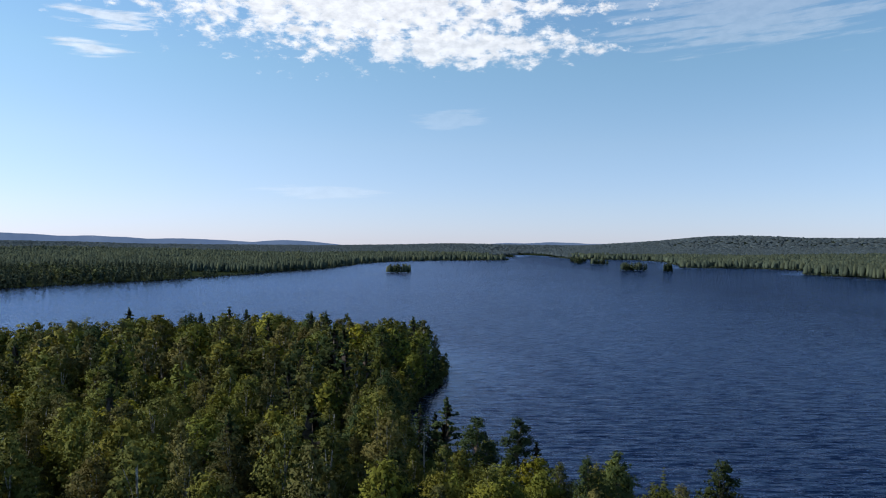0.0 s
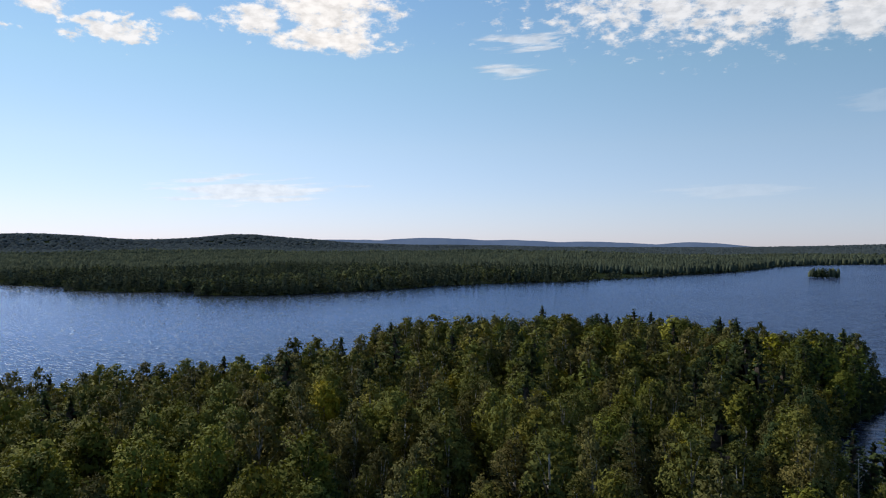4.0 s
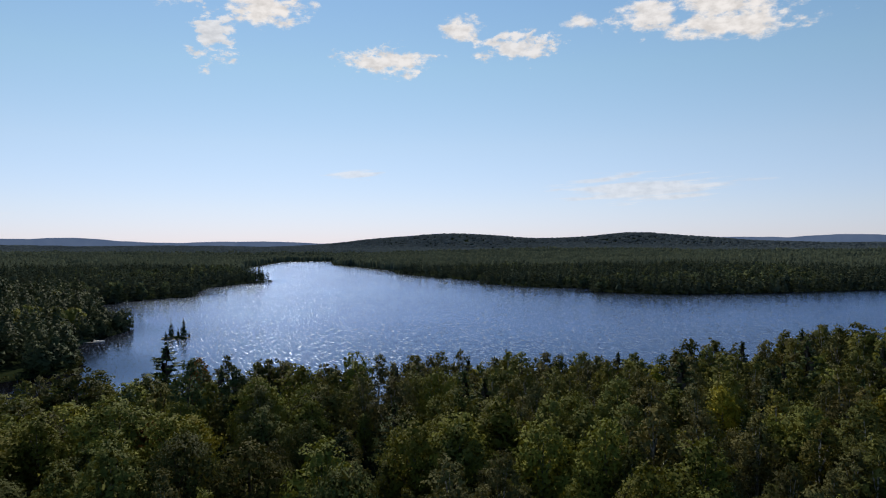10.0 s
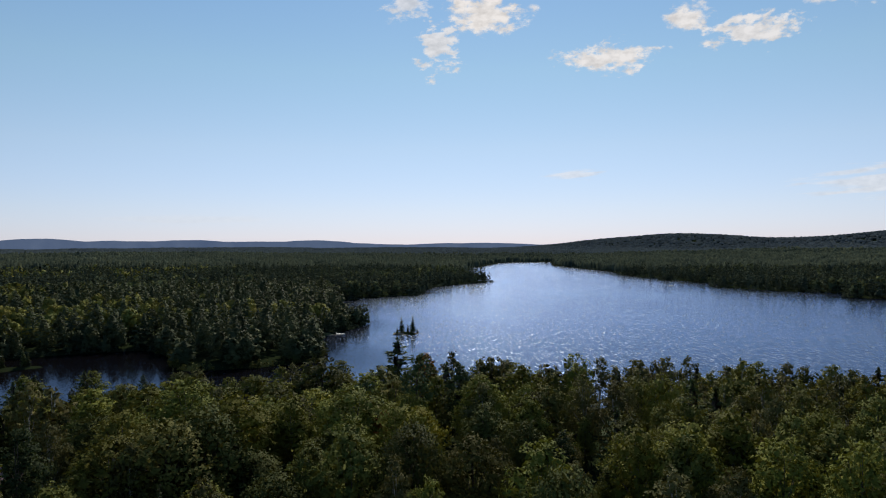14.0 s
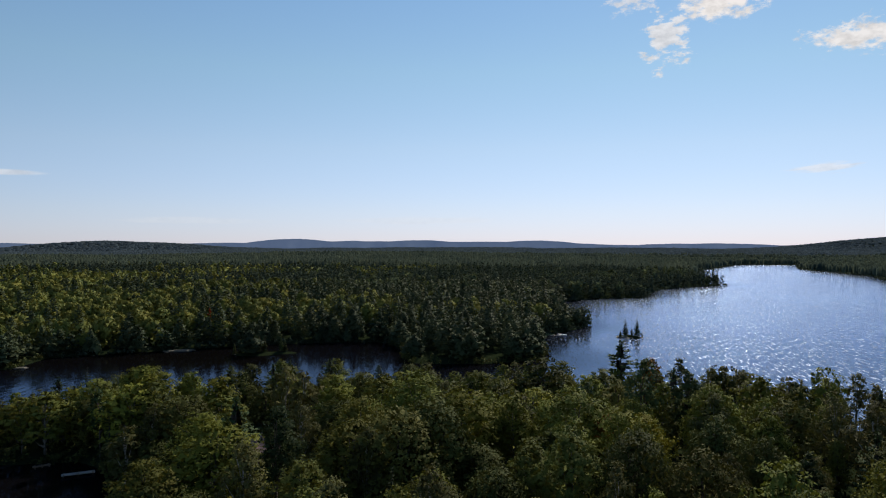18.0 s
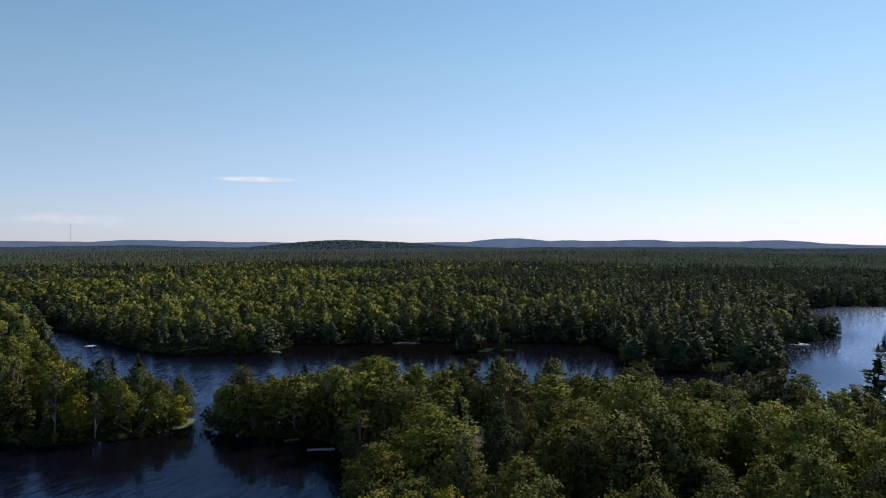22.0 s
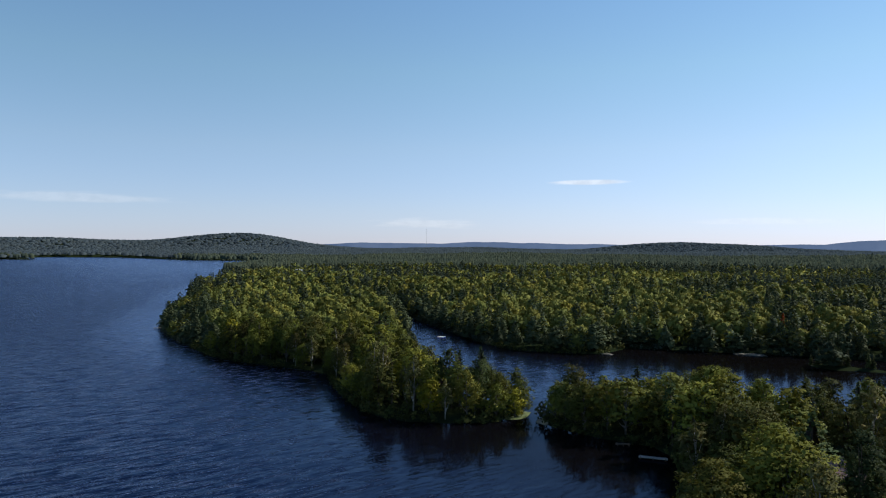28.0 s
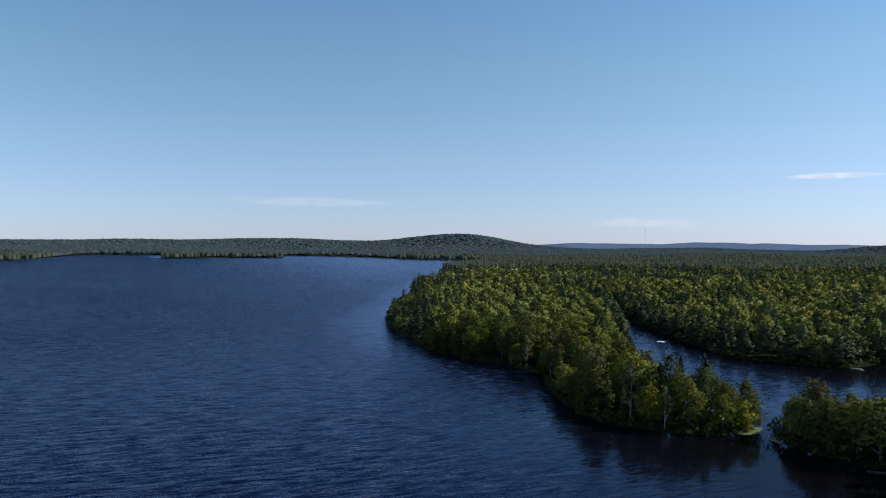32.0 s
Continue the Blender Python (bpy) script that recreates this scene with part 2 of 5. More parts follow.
    for q in (gloss, fres):
        m.link(normal, q.inputs["Normal"])
    # gloss scaled by fetch: lower in wind, cut in coves to darken reflected sky
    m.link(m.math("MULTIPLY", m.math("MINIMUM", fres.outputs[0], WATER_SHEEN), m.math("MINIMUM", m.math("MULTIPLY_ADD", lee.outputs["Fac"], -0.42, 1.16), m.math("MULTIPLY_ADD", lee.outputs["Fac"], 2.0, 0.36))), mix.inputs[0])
    m.link(body.outputs[0], mix.inputs[1]), m.link(gloss.outputs[0], mix.inputs[2])
    m.link(mix.outputs[0], m.out.inputs["Surface"])
    return m.mat


CHOP = 26.0
WATER_COVE = (0.0035, 0.0030, 0.0026)
WIND, WAVE, WATER_BODY, WATER_SHEEN = 12.0, 0.6, (0.0006, 0.0028, 0.0150), 0.7


def ground_material():
    m = Nodes("forest_floor")
    v = m.coords()
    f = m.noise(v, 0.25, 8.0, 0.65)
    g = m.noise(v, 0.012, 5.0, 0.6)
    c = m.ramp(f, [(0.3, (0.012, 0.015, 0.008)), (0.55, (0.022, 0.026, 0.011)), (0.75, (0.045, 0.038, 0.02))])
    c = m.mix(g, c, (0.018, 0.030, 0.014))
    mat = m.principled(c, 1.0, m.bump(f, 0.8, 0.5))
    mat.node_tree.nodes["Principled BSDF"].inputs["Specular IOR Level"].default_value = 0.0
    return mat


def plain(name, c1, c2, scale, rough=0.7, relief=0.02, **more):
    m = Nodes(name)
    v = m.coords()
    f = m.noise(v, scale, 5.0, 0.6)
    c = m.ramp(f, [(0.3, c1), (0.7, c2)])
    return m.principled(c, rough, m.bump(m.noise(v, scale * 5), 0.5, relief), **more)


MAPLE = foliage("maple_leaves", (0.060, 0.084, 0.017), (0.165, 0.202, 0.038), (0.21, 0.215, 0.032))
OAK = foliage("oak_leaves", (0.036, 0.055, 0.016), (0.090, 0.112, 0.032), (0.115, 0.115, 0.028))
ASH = foliage("ash_leaves", (0.052, 0.076, 0.019), (0.145, 0.176, 0.040), (0.175, 0.165, 0.028))
BIRCH = foliage("birch_leaves", (0.062, 0.074, 0.026), (0.130, 0.142, 0.052), (0.165, 0.150, 0.046))
ASPEN = foliage("aspen_leaves", (0.062, 0.082, 0.022), (0.138, 0.158, 0.042), (0.185, 0.178, 0.036))
GOLD = foliage("turning_leaves", (0.14, 0.16, 0.018), (0.25, 0.26, 0.028), (0.28, 0.25, 0.025))
AMBER = foliage("amber_leaves", (0.16, 0.085, 0.016), (0.26, 0.14, 0.02), (0.30, 0.13, 0.02))
SCARLET = foliage("scarlet_leaves", (0.16, 0.03, 0.015), (0.26, 0.06, 0.02), (0.30, 0.08, 0.02))
PINE = foliage("pine_needles", (0.026, 0.050, 0.022), (0.062, 0.098, 0.038), (0.065, 0.09, 0.03), glow=0.15)
SPRUCE = foliage("spruce_needles", (0.016, 0.034, 0.016), (0.040, 0.064, 0.028), (0.045, 0.065, 0.025), glow=0.12)
CEDAR = foliage("cedar_sprays", (0.048, 0.070, 0.022), (0.105, 0.135, 0.045), (0.13, 0.135, 0.05), glow=0.18)
WOODS_LEAF = foliage("hardwood_canopy", (0.076, 0.106, 0.030), (0.182, 0.220, 0.056), (0.27, 0.26, 0.050), False)
WOODS_NEEDLE = foliage("softwood_canopy", (0.030, 0.050, 0.030), (0.074, 0.106, 0.054), (0.092, 0.116, 0.050), False, 0.12, 0.03)
# aerial haze mixed into these two leaf colours; high translucency brightens their backlit side
FAR_WOODS = foliage("far_canopy_hazed", (0.036, 0.060, 0.054), (0.104, 0.142, 0.100), (0.126, 0.156, 0.092), False, 0.3, 0.0)
HAZY_WOODS = foliage("hill_canopy_hazed", (0.076, 0.116, 0.142), (0.110, 0.154, 0.170), (0.117, 0.160, 0.162), False, 0.42, 0.0)
# haze painted into the colours: greyer, bluer greens than the near woods
FAR_LEAF = foliage("far_hardwood_hazed", (0.052, 0.080, 0.046), (0.112, 0.148, 0.076), (0.135, 0.160, 0.070), False, 0.15, 0.0)
FAR_NEEDLE = foliage("far_softwood_hazed", (0.038, 0.060, 0.046), (0.072, 0.100, 0.068), (0.088, 0.110, 0.064), False, 0.14, 0.0)
SCRUB = foliage("shore_scrub", (0.032, 0.048, 0.016), (0.074, 0.095, 0.028), (0.10, 0.10, 0.028), False, 0.12)
BARK_GREY = bark("grey_bark", (0.05, 0.045, 0.04), (0.16, 0.145, 0.125))
BARK_BROWN = bark("brown_bark", (0.035, 0.025, 0.018), (0.10, 0.075, 0.055))
BARK_WHITE = bark("white_bark", (0.12, 0.11, 0.10), (0.55, 0.53, 0.48))
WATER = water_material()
GROUND = ground_material()
ROCK = plain("granite", (0.05, 0.05, 0.032), (0.14, 0.125, 0.09), 0.8, 0.85, 0.08)
GRASS = plain("lawn", (0.05, 0.075, 0.02), (0.12, 0.15, 0.045), 0.7, 0.95)
SAND = plain("shore_sand", (0.20, 0.16, 0.10), (0.34, 0.29, 0.20), 1.5, 0.95)
DECK = plain("weathered_boards", (0.20, 0.18, 0.155), (0.42, 0.39, 0.35), 1.2, 0.85)
ROOF = plain("brown_shingles", (0.21, 0.13, 0.115), (0.35, 0.235, 0.215), 1.6, 0.9)
LOGS = plain("brown_siding", (0.10, 0.065, 0.04), (0.19, 0.13, 0.085), 2.0, 0.75)
WHITE = plain("white_paint", (0.66, 0.66, 0.65), (0.82, 0.82, 0.80), 3.0, 0.45)
BLUE = plain("blue_tarpaulin", (0.02, 0.06, 0.42), (0.05, 0.14, 0.62), 2.0, 0.5)
RED = plain("red_plastic", (0.40, 0.03, 0.03), (0.58, 0.06, 0.06), 3.0, 0.4)
GLASS = plain("dark_glass", (0.012, 0.016, 0.02), (0.03, 0.035, 0.04), 0.6, 0.08)
STEEL = plain("galvanised_steel", (0.30, 0.31, 0.32), (0.50, 0.51, 0.52), 4.0, 0.45, Metallic=0.7)

# ---- the lie of the land ----
rng = np.random.default_rng(11)
NORTH_SHORE = (
    (500, 1500), (570, 1680), (650, 2050), (640, 2330), (480, 2420), (440, 2700), (460, 3250), (400, 3500), (330, 3300), (300, 2900), (150, 2500), (205, 2230), (120, 2150), (-7, 2100),
    (-131, 1951), (-202, 1735), (-228, 1365), (-279, 1160), (-345, 870), (-400, 790), (-430, 690), (-443, 605), (-468, 505),
    (-490, 462), (-541, 436), (-556, 446), (-592, 466), (-640, 432), (-722, 414), (-748, 432), (-790, 450), (-867, 436), (-1036, 450),
    (-1180, 492), (-1561, 510), (-1940, 612),
)
WEST_SHORE = (
    (-1960, 480), (-1500, 300), (-1200, 225), (-1000, 190), (-890, 206), (-850, 165), (-785, 116), (-722, 96), (-662, 84), (-645, 50), (-605, 10), (-520, 4),
    (-450, 10), (-419, 20), (-382, 4), (-361, -7), (-325, -4), (-289, -4), (-274, -30), (-272, -56), (-307, -68), (-329, -84), (-318, -124), (-305, -148),
    (-288, -168), (-264, -206), (-236, -200), (-212, -228), (-217, -262), (-236, -315), (-250, -360), (-275, -410), (-300, -450),
)
SOUTH_SHORE = (
    (-288, -452), (-258, -388), (-229, -338), (-206, -300), (-188, -272), (-163, -243), (-142, -206), (-135, -182), (-136, -164), (-137, -149), (-129, -139), (-118, -138),
    (-102, -152), (-99, -168), (-107, -196), (-119, -226), (-109, -250), (-97, -284), (-101, -360), (-110, -404), (-138, -480), (-200, -640),
    (-310, -880), (-400, -1100), (-462, -1300), (-520, -1390), (-700, -1640), (-870, -2080),
)
FAR_SHORE = (
    (-840, -2270), (-735, -2330), (-650, -2900), (-440, -3070), (-310, -2900), (-300, -2520), (-112, -2580), (87, -2450), (130, -3100), (384, -2990),
    (420, -2150), (500, -2040), (1200, -2300), (2400, -1900), (3200, -600), (3100, 500), (1900, 820), (900, 800), (640, 930),
    (622, 1020), (617, 1090), (592, 1150), (690, 1340), (655, 1468), (595, 1496),
)
POINT = (
    (-9, 190), (-8, 200), (-4, 212), (0, 228), (2, 249), (1, 272), (-10, 291), (-40, 298), (-95, 311), (-128, 282), (-150, 258),
    (-164, 228), (-155, 195), (-152, 167), (-164, 137), (-178, 103), (-190, 62), (-203, 36), (-214, 14), (-215, -8), (-217, -32), (-222, -58),
    (-214, -78), (-201, -94), (-184, -106), (-170, -119), (-156, -130), (-143, -136), (-136, -136), (-130, -128), (-131, -112), (-135, -99), (-128, -87), (-104, -69), (-82, -56), (-50, -46),
    (10, -45), (42, 0), (47, 50), (41, 95), (34, 114), (21, 120), (9, 129), (-3, 150), (-13, 178),
)
# small islands: middle, half length, half width, turn in degrees
ISLETS = (
    (-71, 1150, 19, 11, 0), (355, 1309, 27, 12, 0), (385, 1735, 24, 12, 0), (350, 1820, 9, 8, 0), (384, 1993, 24, 14, 0),
    (412, 1290, 8, 7, 0), (-367, 38, 7, 5, 60), (-286.5, -123, 5.5, 14, 22),
)


def rounded(corners, step, rough, seed):
    """A closed shore through the corners: Catmull-Rom, with small bays and noses."""
    p = np.array(corners, float)
    n, made = len(p), []
    for i in range(n):
        a, b, c, d = p[i - 1], p[i], p[(i + 1) % n], p[(i + 2) % n]
        k = int(np.clip(np.linalg.norm(c - b) / step(b), 2, 14))
        t = np.linspace(0, 1, k, endpoint=False)[:, None]
        q = 0.5 * (2 * b + (c - a) * t + (2 * a - 5 * b + 4 * c - d) * t * t + (3 * b - a - 3 * c + d) * t ** 3)
        lin = b + (c - b) * t
        made.append(0.6 * q + 0.4 * lin)
    q = np.concatenate(made)
    r = np.random.default_rng(seed).normal(0, 1, q.shape)
    r = (r + np.roll(r, 1, 0) + np.roll(r, -1, 0)) / 3
    reach = np.hypot(q[:, 0], q[:, 1])[:, None]
    return q + r * rough * np.clip(reach / 300, 0.5, 4)


def islet_outline(x, y, a, b, turn):
    t = np.linspace(0, 2 * math.pi, 22, endpoint=False)
    r = 1 + 0.13 * np.sin(3 * t + x) + 0.08 * np.sin(5 * t + y)
    c, s = math.cos(radians(turn)), math.sin(radians(turn))
    u, v = a * r * np.cos(t), b * r * np.sin(t)
    return np.stack([x + c * u - s * v, y + s * u + c * v], 1)


LAKE = rounded(NORTH_SHORE + WEST_SHORE + SOUTH_SHORE + FAR_SHORE, lambda p: 10 + np.hypot(*p) / 25, 1.6, 3)
HOME = rounded(POINT, lambda p: 9.0, 1.0, 4)
ISLANDS = [islet_outline(*i) for i in ISLETS]


def inside(poly, x, y):
    hit = np.zeros(x.shape, bool)
    for (x0, y0), (x1, y1) in zip(poly, np.roll(poly, -1, 0)):
        if y0 == y1:
            continue
        cross = (y0 > y) != (y1 > y)
        hit ^= cross & (x < (x1 - x0) * (y - y0) / (y1 - y0) + x0)
    return hit


def edge_distance(poly, x, y):
    best = np.full(x.shape, 1e9)
    for (x0, y0), (x1, y1) in zip(poly, np.roll(poly, -1, 0)):
        dx, dy = x1 - x0, y1 - y0
        t = np.clip(((x - x0) * dx + (y - y0) * dy) / (dx * dx + dy * dy + 1e-9), 0, 1)
        best = np.minimum(best, (x - x0 - t * dx) ** 2 + (y - y0 - t * dy) ** 2)
    return np.sqrt(best)


def shore(x, y):
    """Metres inland from the nearest shore; less than nothing out on the water."""
    dry, d = ~inside(LAKE, x, y), edge_distance(LAKE, x, y)
    for poly in (HOME, *ISLANDS):
        dry |= inside(poly, x, y)
        d = np.minimum(d, edge_distance(poly, x, y))
    return np.where(dry, d, -d)


# far hills: middle, height
NORTH_HILLS = (
    (2527, 3478, 34), (2181, 3855, 40), (1629, 3837, 50), (1221, 4125, 23), (768, 4360, 9), (254, 4160, 16), (-225, 4299, 17), (-730, 4366, 18),
    (-1148, 4005, 22), (-1648, 3979, 27), (-2145, 3870, 40), (-2419, 3391, 42), (-2884, 3203, 44), (-3313, 2931, 77), (-3411, 2388, 35),
    (-3789, 2057, 72), (-4100, 1656, 47), (-4012, 1112, 16), (-4261, 675, 22), (-4416, 192, 24),
)
SOUTH_HILLS = (
    (-4152, -290, 38), (-4245, -786, 37), (-4226, -1292, 38), (-3816, -1659, 39), (-3741, -2160, 37), (-3551, -2628, 45), (-3042, -2837, 15),
    (-2807, -3286, 40), (-2469, -3661, 33), (-1920, -3689, 15), (-1549, -4037, 88), (-1105, -4274, 29), (-578, -4118, 45), (-113, -4326, 33),
    (384, -4396, 35), (828, -4074, 21), (1338, -4118, 23),
)


OPEN_VIEW = ((8, 37), (70, 118), (128, 151))     # bearings where bare distance shows over the near forest


def land_height(x, y, s):
    """Height of the ground, from its distance to the shore."""
    reach = np.hypot(x, y)
    bank = np.where(s < 0, np.maximum(-1.6, s * 0.45), 0.9 * (1 - np.exp(-np.maximum(s, 0) / 1.5)))
    rise = np.minimum(np.maximum(s, 0) * 0.03, 2.2) + np.minimum(np.maximum(s - 60, 0) * 0.012, 12.0)
    roll = 2.2 * np.sin(x / 97 + 1.3) * np.sin(y / 83) * np.clip(s / 150, 0, 1)
    hills = 7 * np.sin(x / 260 + 0.5) * np.sin(y / 330) * np.clip((reach - 1500) / 800, 0, 1)
    for hx, hy, hh in NORTH_HILLS + SOUTH_HILLS:
        low = 0.4 if any(a < math.degrees(math.atan2(-hx, hy)) % 360 < b for a, b in OPEN_VIEW) else 1.0
        if hx > 0 and hy > 0:
            low = 1.35
        hills += low * hh * np.exp(-((x - hx) ** 2 + (y - hy) ** 2) / 376.0 ** 2)
    return bank + np.where(s > 0, rise + roll + 7 * np.clip((reach - 2300) / 600, 0, 1) + hills * np.clip(s / 250, 0, 1), 0)


def mesh_of(name, verts, faces, material, smooth=False, tint=None, normals=None):
    """A mesh from arrays; faces: arrays of triangles or quads."""
    me = bpy.data.meshes.new(name)
    verts = np.asarray(verts, np.float32)
    faces = [np.asarray(f, np.int32) for f in faces if len(f)]
    loops = np.concatenate([f.ravel() for f in faces])
    sizes = np.concatenate([np.full(len(f), f.shape[1], np.int32) for f in faces])
    me.vertices.add(len(verts)), me.loops.add(len(loops)), me.polygons.add(len(sizes))
    me.vertices.foreach_set("co", verts.ravel())
    me.loops.foreach_set("vertex_index", loops)
    me.polygons.foreach_set("loop_start", np.concatenate([[0], np.cumsum(sizes)[:-1]]).astype(np.int32))
    me.polygons.foreach_set("use_smooth", np.full(len(sizes), smooth))
    if tint is not None:
        me.attributes.new("tint", "FLOAT", "POINT").data.foreach_set("value", np.asarray(tint, np.float32))
    me.update(calc_edges=True)
    if normals is not None:
        normals = normals / (np.linalg.norm(normals, axis=1)[:, None] + 1e-9)
        me.attributes.new("custom_normal", "FLOAT_VECTOR", "POINT").data.foreach_set("vector", normals.astype(np.float32).ravel())
    me.materials.append(material)
    return me


def part(name, mesh, parent, label="", m=None):
    ob = new(name, mesh)
    ob.parent = parent
    if m is not None:
        ob.matrix_basis = m
    return tagged(ob, label) if label else ob


def polar_sheet(name, radii, steps, height, material, smooth=True):
    a = np.linspace(0, 2 * math.pi, steps, endpoint=False)
    R, A = np.meshgrid(radii, a, indexing="ij")
    x, y = -R * np.sin(A), R * np.cos(A)
    z = height(x.ravel(), y.ravel()).reshape(x.shape)
    v = np.stack([x, y, z], -1).reshape(-1, 3)
    n, i, j = len(radii), np.arange(len(radii) - 1)[:, None], np.arange(steps)[None]
    j2 = (j + 1) % steps
    q = np.stack(np.broadcast_arrays(i * steps + j, i * steps + j2, (i + 1) * steps + j2, (i + 1) * steps + j), -1).reshape(-1, 4)
    q = q[:, ::-1]
    v = np.concatenate([v, [[0, 0, float(height(np.zeros(1), np.zeros(1))[0])]]])
    c = len(v) - 1
    tri = np.stack([np.full(steps, c), np.arange(steps), (np.arange(steps) + 1) % steps], -1)
    return new(name, mesh_of(name, v, [q, tri], material, smooth))


def far_sheet(x, y):
    """The ground, its coarse far cells held back from the water's edge."""
    s = shore(x, y)
    return land_height(x, y, s - np.clip((np.hypot(x, y) - 420) * 0.010, 0, 22))


RADII = np.concatenate([np.geomspace(14, 84, 9)[:-1], np.geomspace(84, 460, 105)[:-1], np.geomspace(460, 4900, 125)])
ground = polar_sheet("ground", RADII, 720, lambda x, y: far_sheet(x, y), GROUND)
tagged(ground, "dark forest floor of leaf litter, moss and low scrub", "ground", kind="structure")
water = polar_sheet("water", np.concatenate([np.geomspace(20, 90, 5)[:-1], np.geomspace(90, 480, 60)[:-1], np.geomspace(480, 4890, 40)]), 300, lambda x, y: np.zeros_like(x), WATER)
_co = np.empty(len(water.data.vertices) * 3, np.float32)
water.data.vertices.foreach_get("co", _co)
_x, _y = _co[0::3].astype(float), _co[1::3].astype(float)
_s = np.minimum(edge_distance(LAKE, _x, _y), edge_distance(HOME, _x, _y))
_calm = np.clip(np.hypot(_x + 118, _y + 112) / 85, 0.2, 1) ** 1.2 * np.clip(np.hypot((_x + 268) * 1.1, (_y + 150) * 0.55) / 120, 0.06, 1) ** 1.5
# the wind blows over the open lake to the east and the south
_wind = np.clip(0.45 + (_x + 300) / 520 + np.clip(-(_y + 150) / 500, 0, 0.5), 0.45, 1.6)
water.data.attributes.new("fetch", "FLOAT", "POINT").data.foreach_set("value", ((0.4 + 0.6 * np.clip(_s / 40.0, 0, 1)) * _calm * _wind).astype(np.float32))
tagged(water, "deep blue lake water with small wind ripples", "lake", kind="structure")

# ridges beyond the land: bearing, height in degrees as seen from the point, half width
RIDGES = (
    (33.0, 0.74, 5.0), (27.0, 0.56, 5.0), (21.0, 0.42, 4.5), (12.5, 0.36, 2.2), (40.0, 0.6, 6.0), (-9.0, 0.30, 2.5), (-5.5, 0.22, 2.0), (105.0, 0.62, 8.0), (96.0, 0.55, 9.0), (122.0, 0.42, 6.0), (135.5, 0.5, 3.0), (148.5, 0.42, 4.0), (79.0, 0.38, 5.0), (91.5, 0.64, 3.4), (101.0, 0.68, 4.0),
    (111.0, 0.80, 3.4), (116.0, 0.5, 5.0), (86.0, 0.28, 8.0), (139.5, 0.56, 4.0), (145.0, 0.40, 5.0), (130.5, 0.44, 4.0), (347.0, 0.18, 6.0), (62.0, 0.3, 12.0), (170.0, 0.2, 12.0),
)


def ridges():
    """Hills far past the last woods, one behind another, haze painted as blue glow."""
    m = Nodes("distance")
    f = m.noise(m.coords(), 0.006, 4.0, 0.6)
    # emission stands in for the haze; the hills are no light source
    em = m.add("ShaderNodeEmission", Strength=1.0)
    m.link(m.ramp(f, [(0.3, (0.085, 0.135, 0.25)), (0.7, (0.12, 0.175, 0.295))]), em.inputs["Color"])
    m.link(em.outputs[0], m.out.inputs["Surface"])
    a = np.linspace(-42, 204, 900)
    el = np.zeros_like(a)
    for b, e, w in RIDGES:
        d = np.abs((a - b + 180) % 360 - 180)
        el = np.maximum(el, e * np.cos(np.clip(d / (2.0 * w), 0, 1) * math.pi / 2) ** 1.3)
    rng2 = np.random.default_rng(12)
    rough = np.convolve(rng2.normal(0, 1, len(a) + 8), np.ones(5) / 5, "same")[4:-4]
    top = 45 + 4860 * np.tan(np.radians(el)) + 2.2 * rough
    v = []
    for k, (rad, h) in enumerate(((4860, np.full_like(a, -1.0)), (4860, top * 0.55), (4866, top), (4890, np.full_like(a, -1.0)))):
        v.append(np.stack([-rad * np.sin(np.radians(a)), rad * np.cos(np.radians(a)), h], -1))
    n = len(a)
    i = np.arange(n - 1)
    q = np.concatenate([np.stack([k * n + i, k * n + i + 1, (k + 1) * n + i + 1, (k + 1) * n + i], -1) for k in range(3)])
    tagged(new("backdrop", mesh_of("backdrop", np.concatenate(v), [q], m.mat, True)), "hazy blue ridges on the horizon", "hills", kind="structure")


ridges()

# ---- trees ----


def tube(points, radii, sides=6):
    p, n = np.array(points, float), len(points)
    t = np.gradient(p, axis=0)
    t /= np.linalg.norm(t, axis=1)[:, None] + 1e-9
    ref = np.where(np.abs(t[:, 2:3]) > 0.9, [[1.0, 0, 0]], [[0, 0, 1.0]])
    u = np.cross(t, ref)
    u /= np.linalg.norm(u, axis=1)[:, None] + 1e-9
    w = np.cross(t, u)
    a = np.linspace(0, 2 * math.pi, sides, endpoint=False)
    v = (p[:, None] + np.array(radii)[:, None, None] * (np.cos(a)[None, :, None] * u[:, None] + np.sin(a)[None, :, None] * w[:, None])).reshape(-1, 3)
    i, j = np.arange(n - 1)[:, None], np.arange(sides)[None]
    j2 = (j + 1) % sides
    return v, np.stack(np.broadcast_arrays(i * sides + j, i * sides + j2, (i + 1) * sides + j2, (i + 1) * sides + j), -1).reshape(-1, 4)


def join(pieces):
    """One skin: each limb grows out of a knot of the stem."""
    vs, fs, k = [], [], 0
    for v, f in pieces:
        f = np.asarray(f) + k
        if k:
            f[f == k] = int(np.argmin(np.linalg.norm(vs[0] - v[0], axis=1)))
        vs.append(v), fs.append(f)
        k += len(v)
    return np.concatenate(vs), np.concatenate(fs)


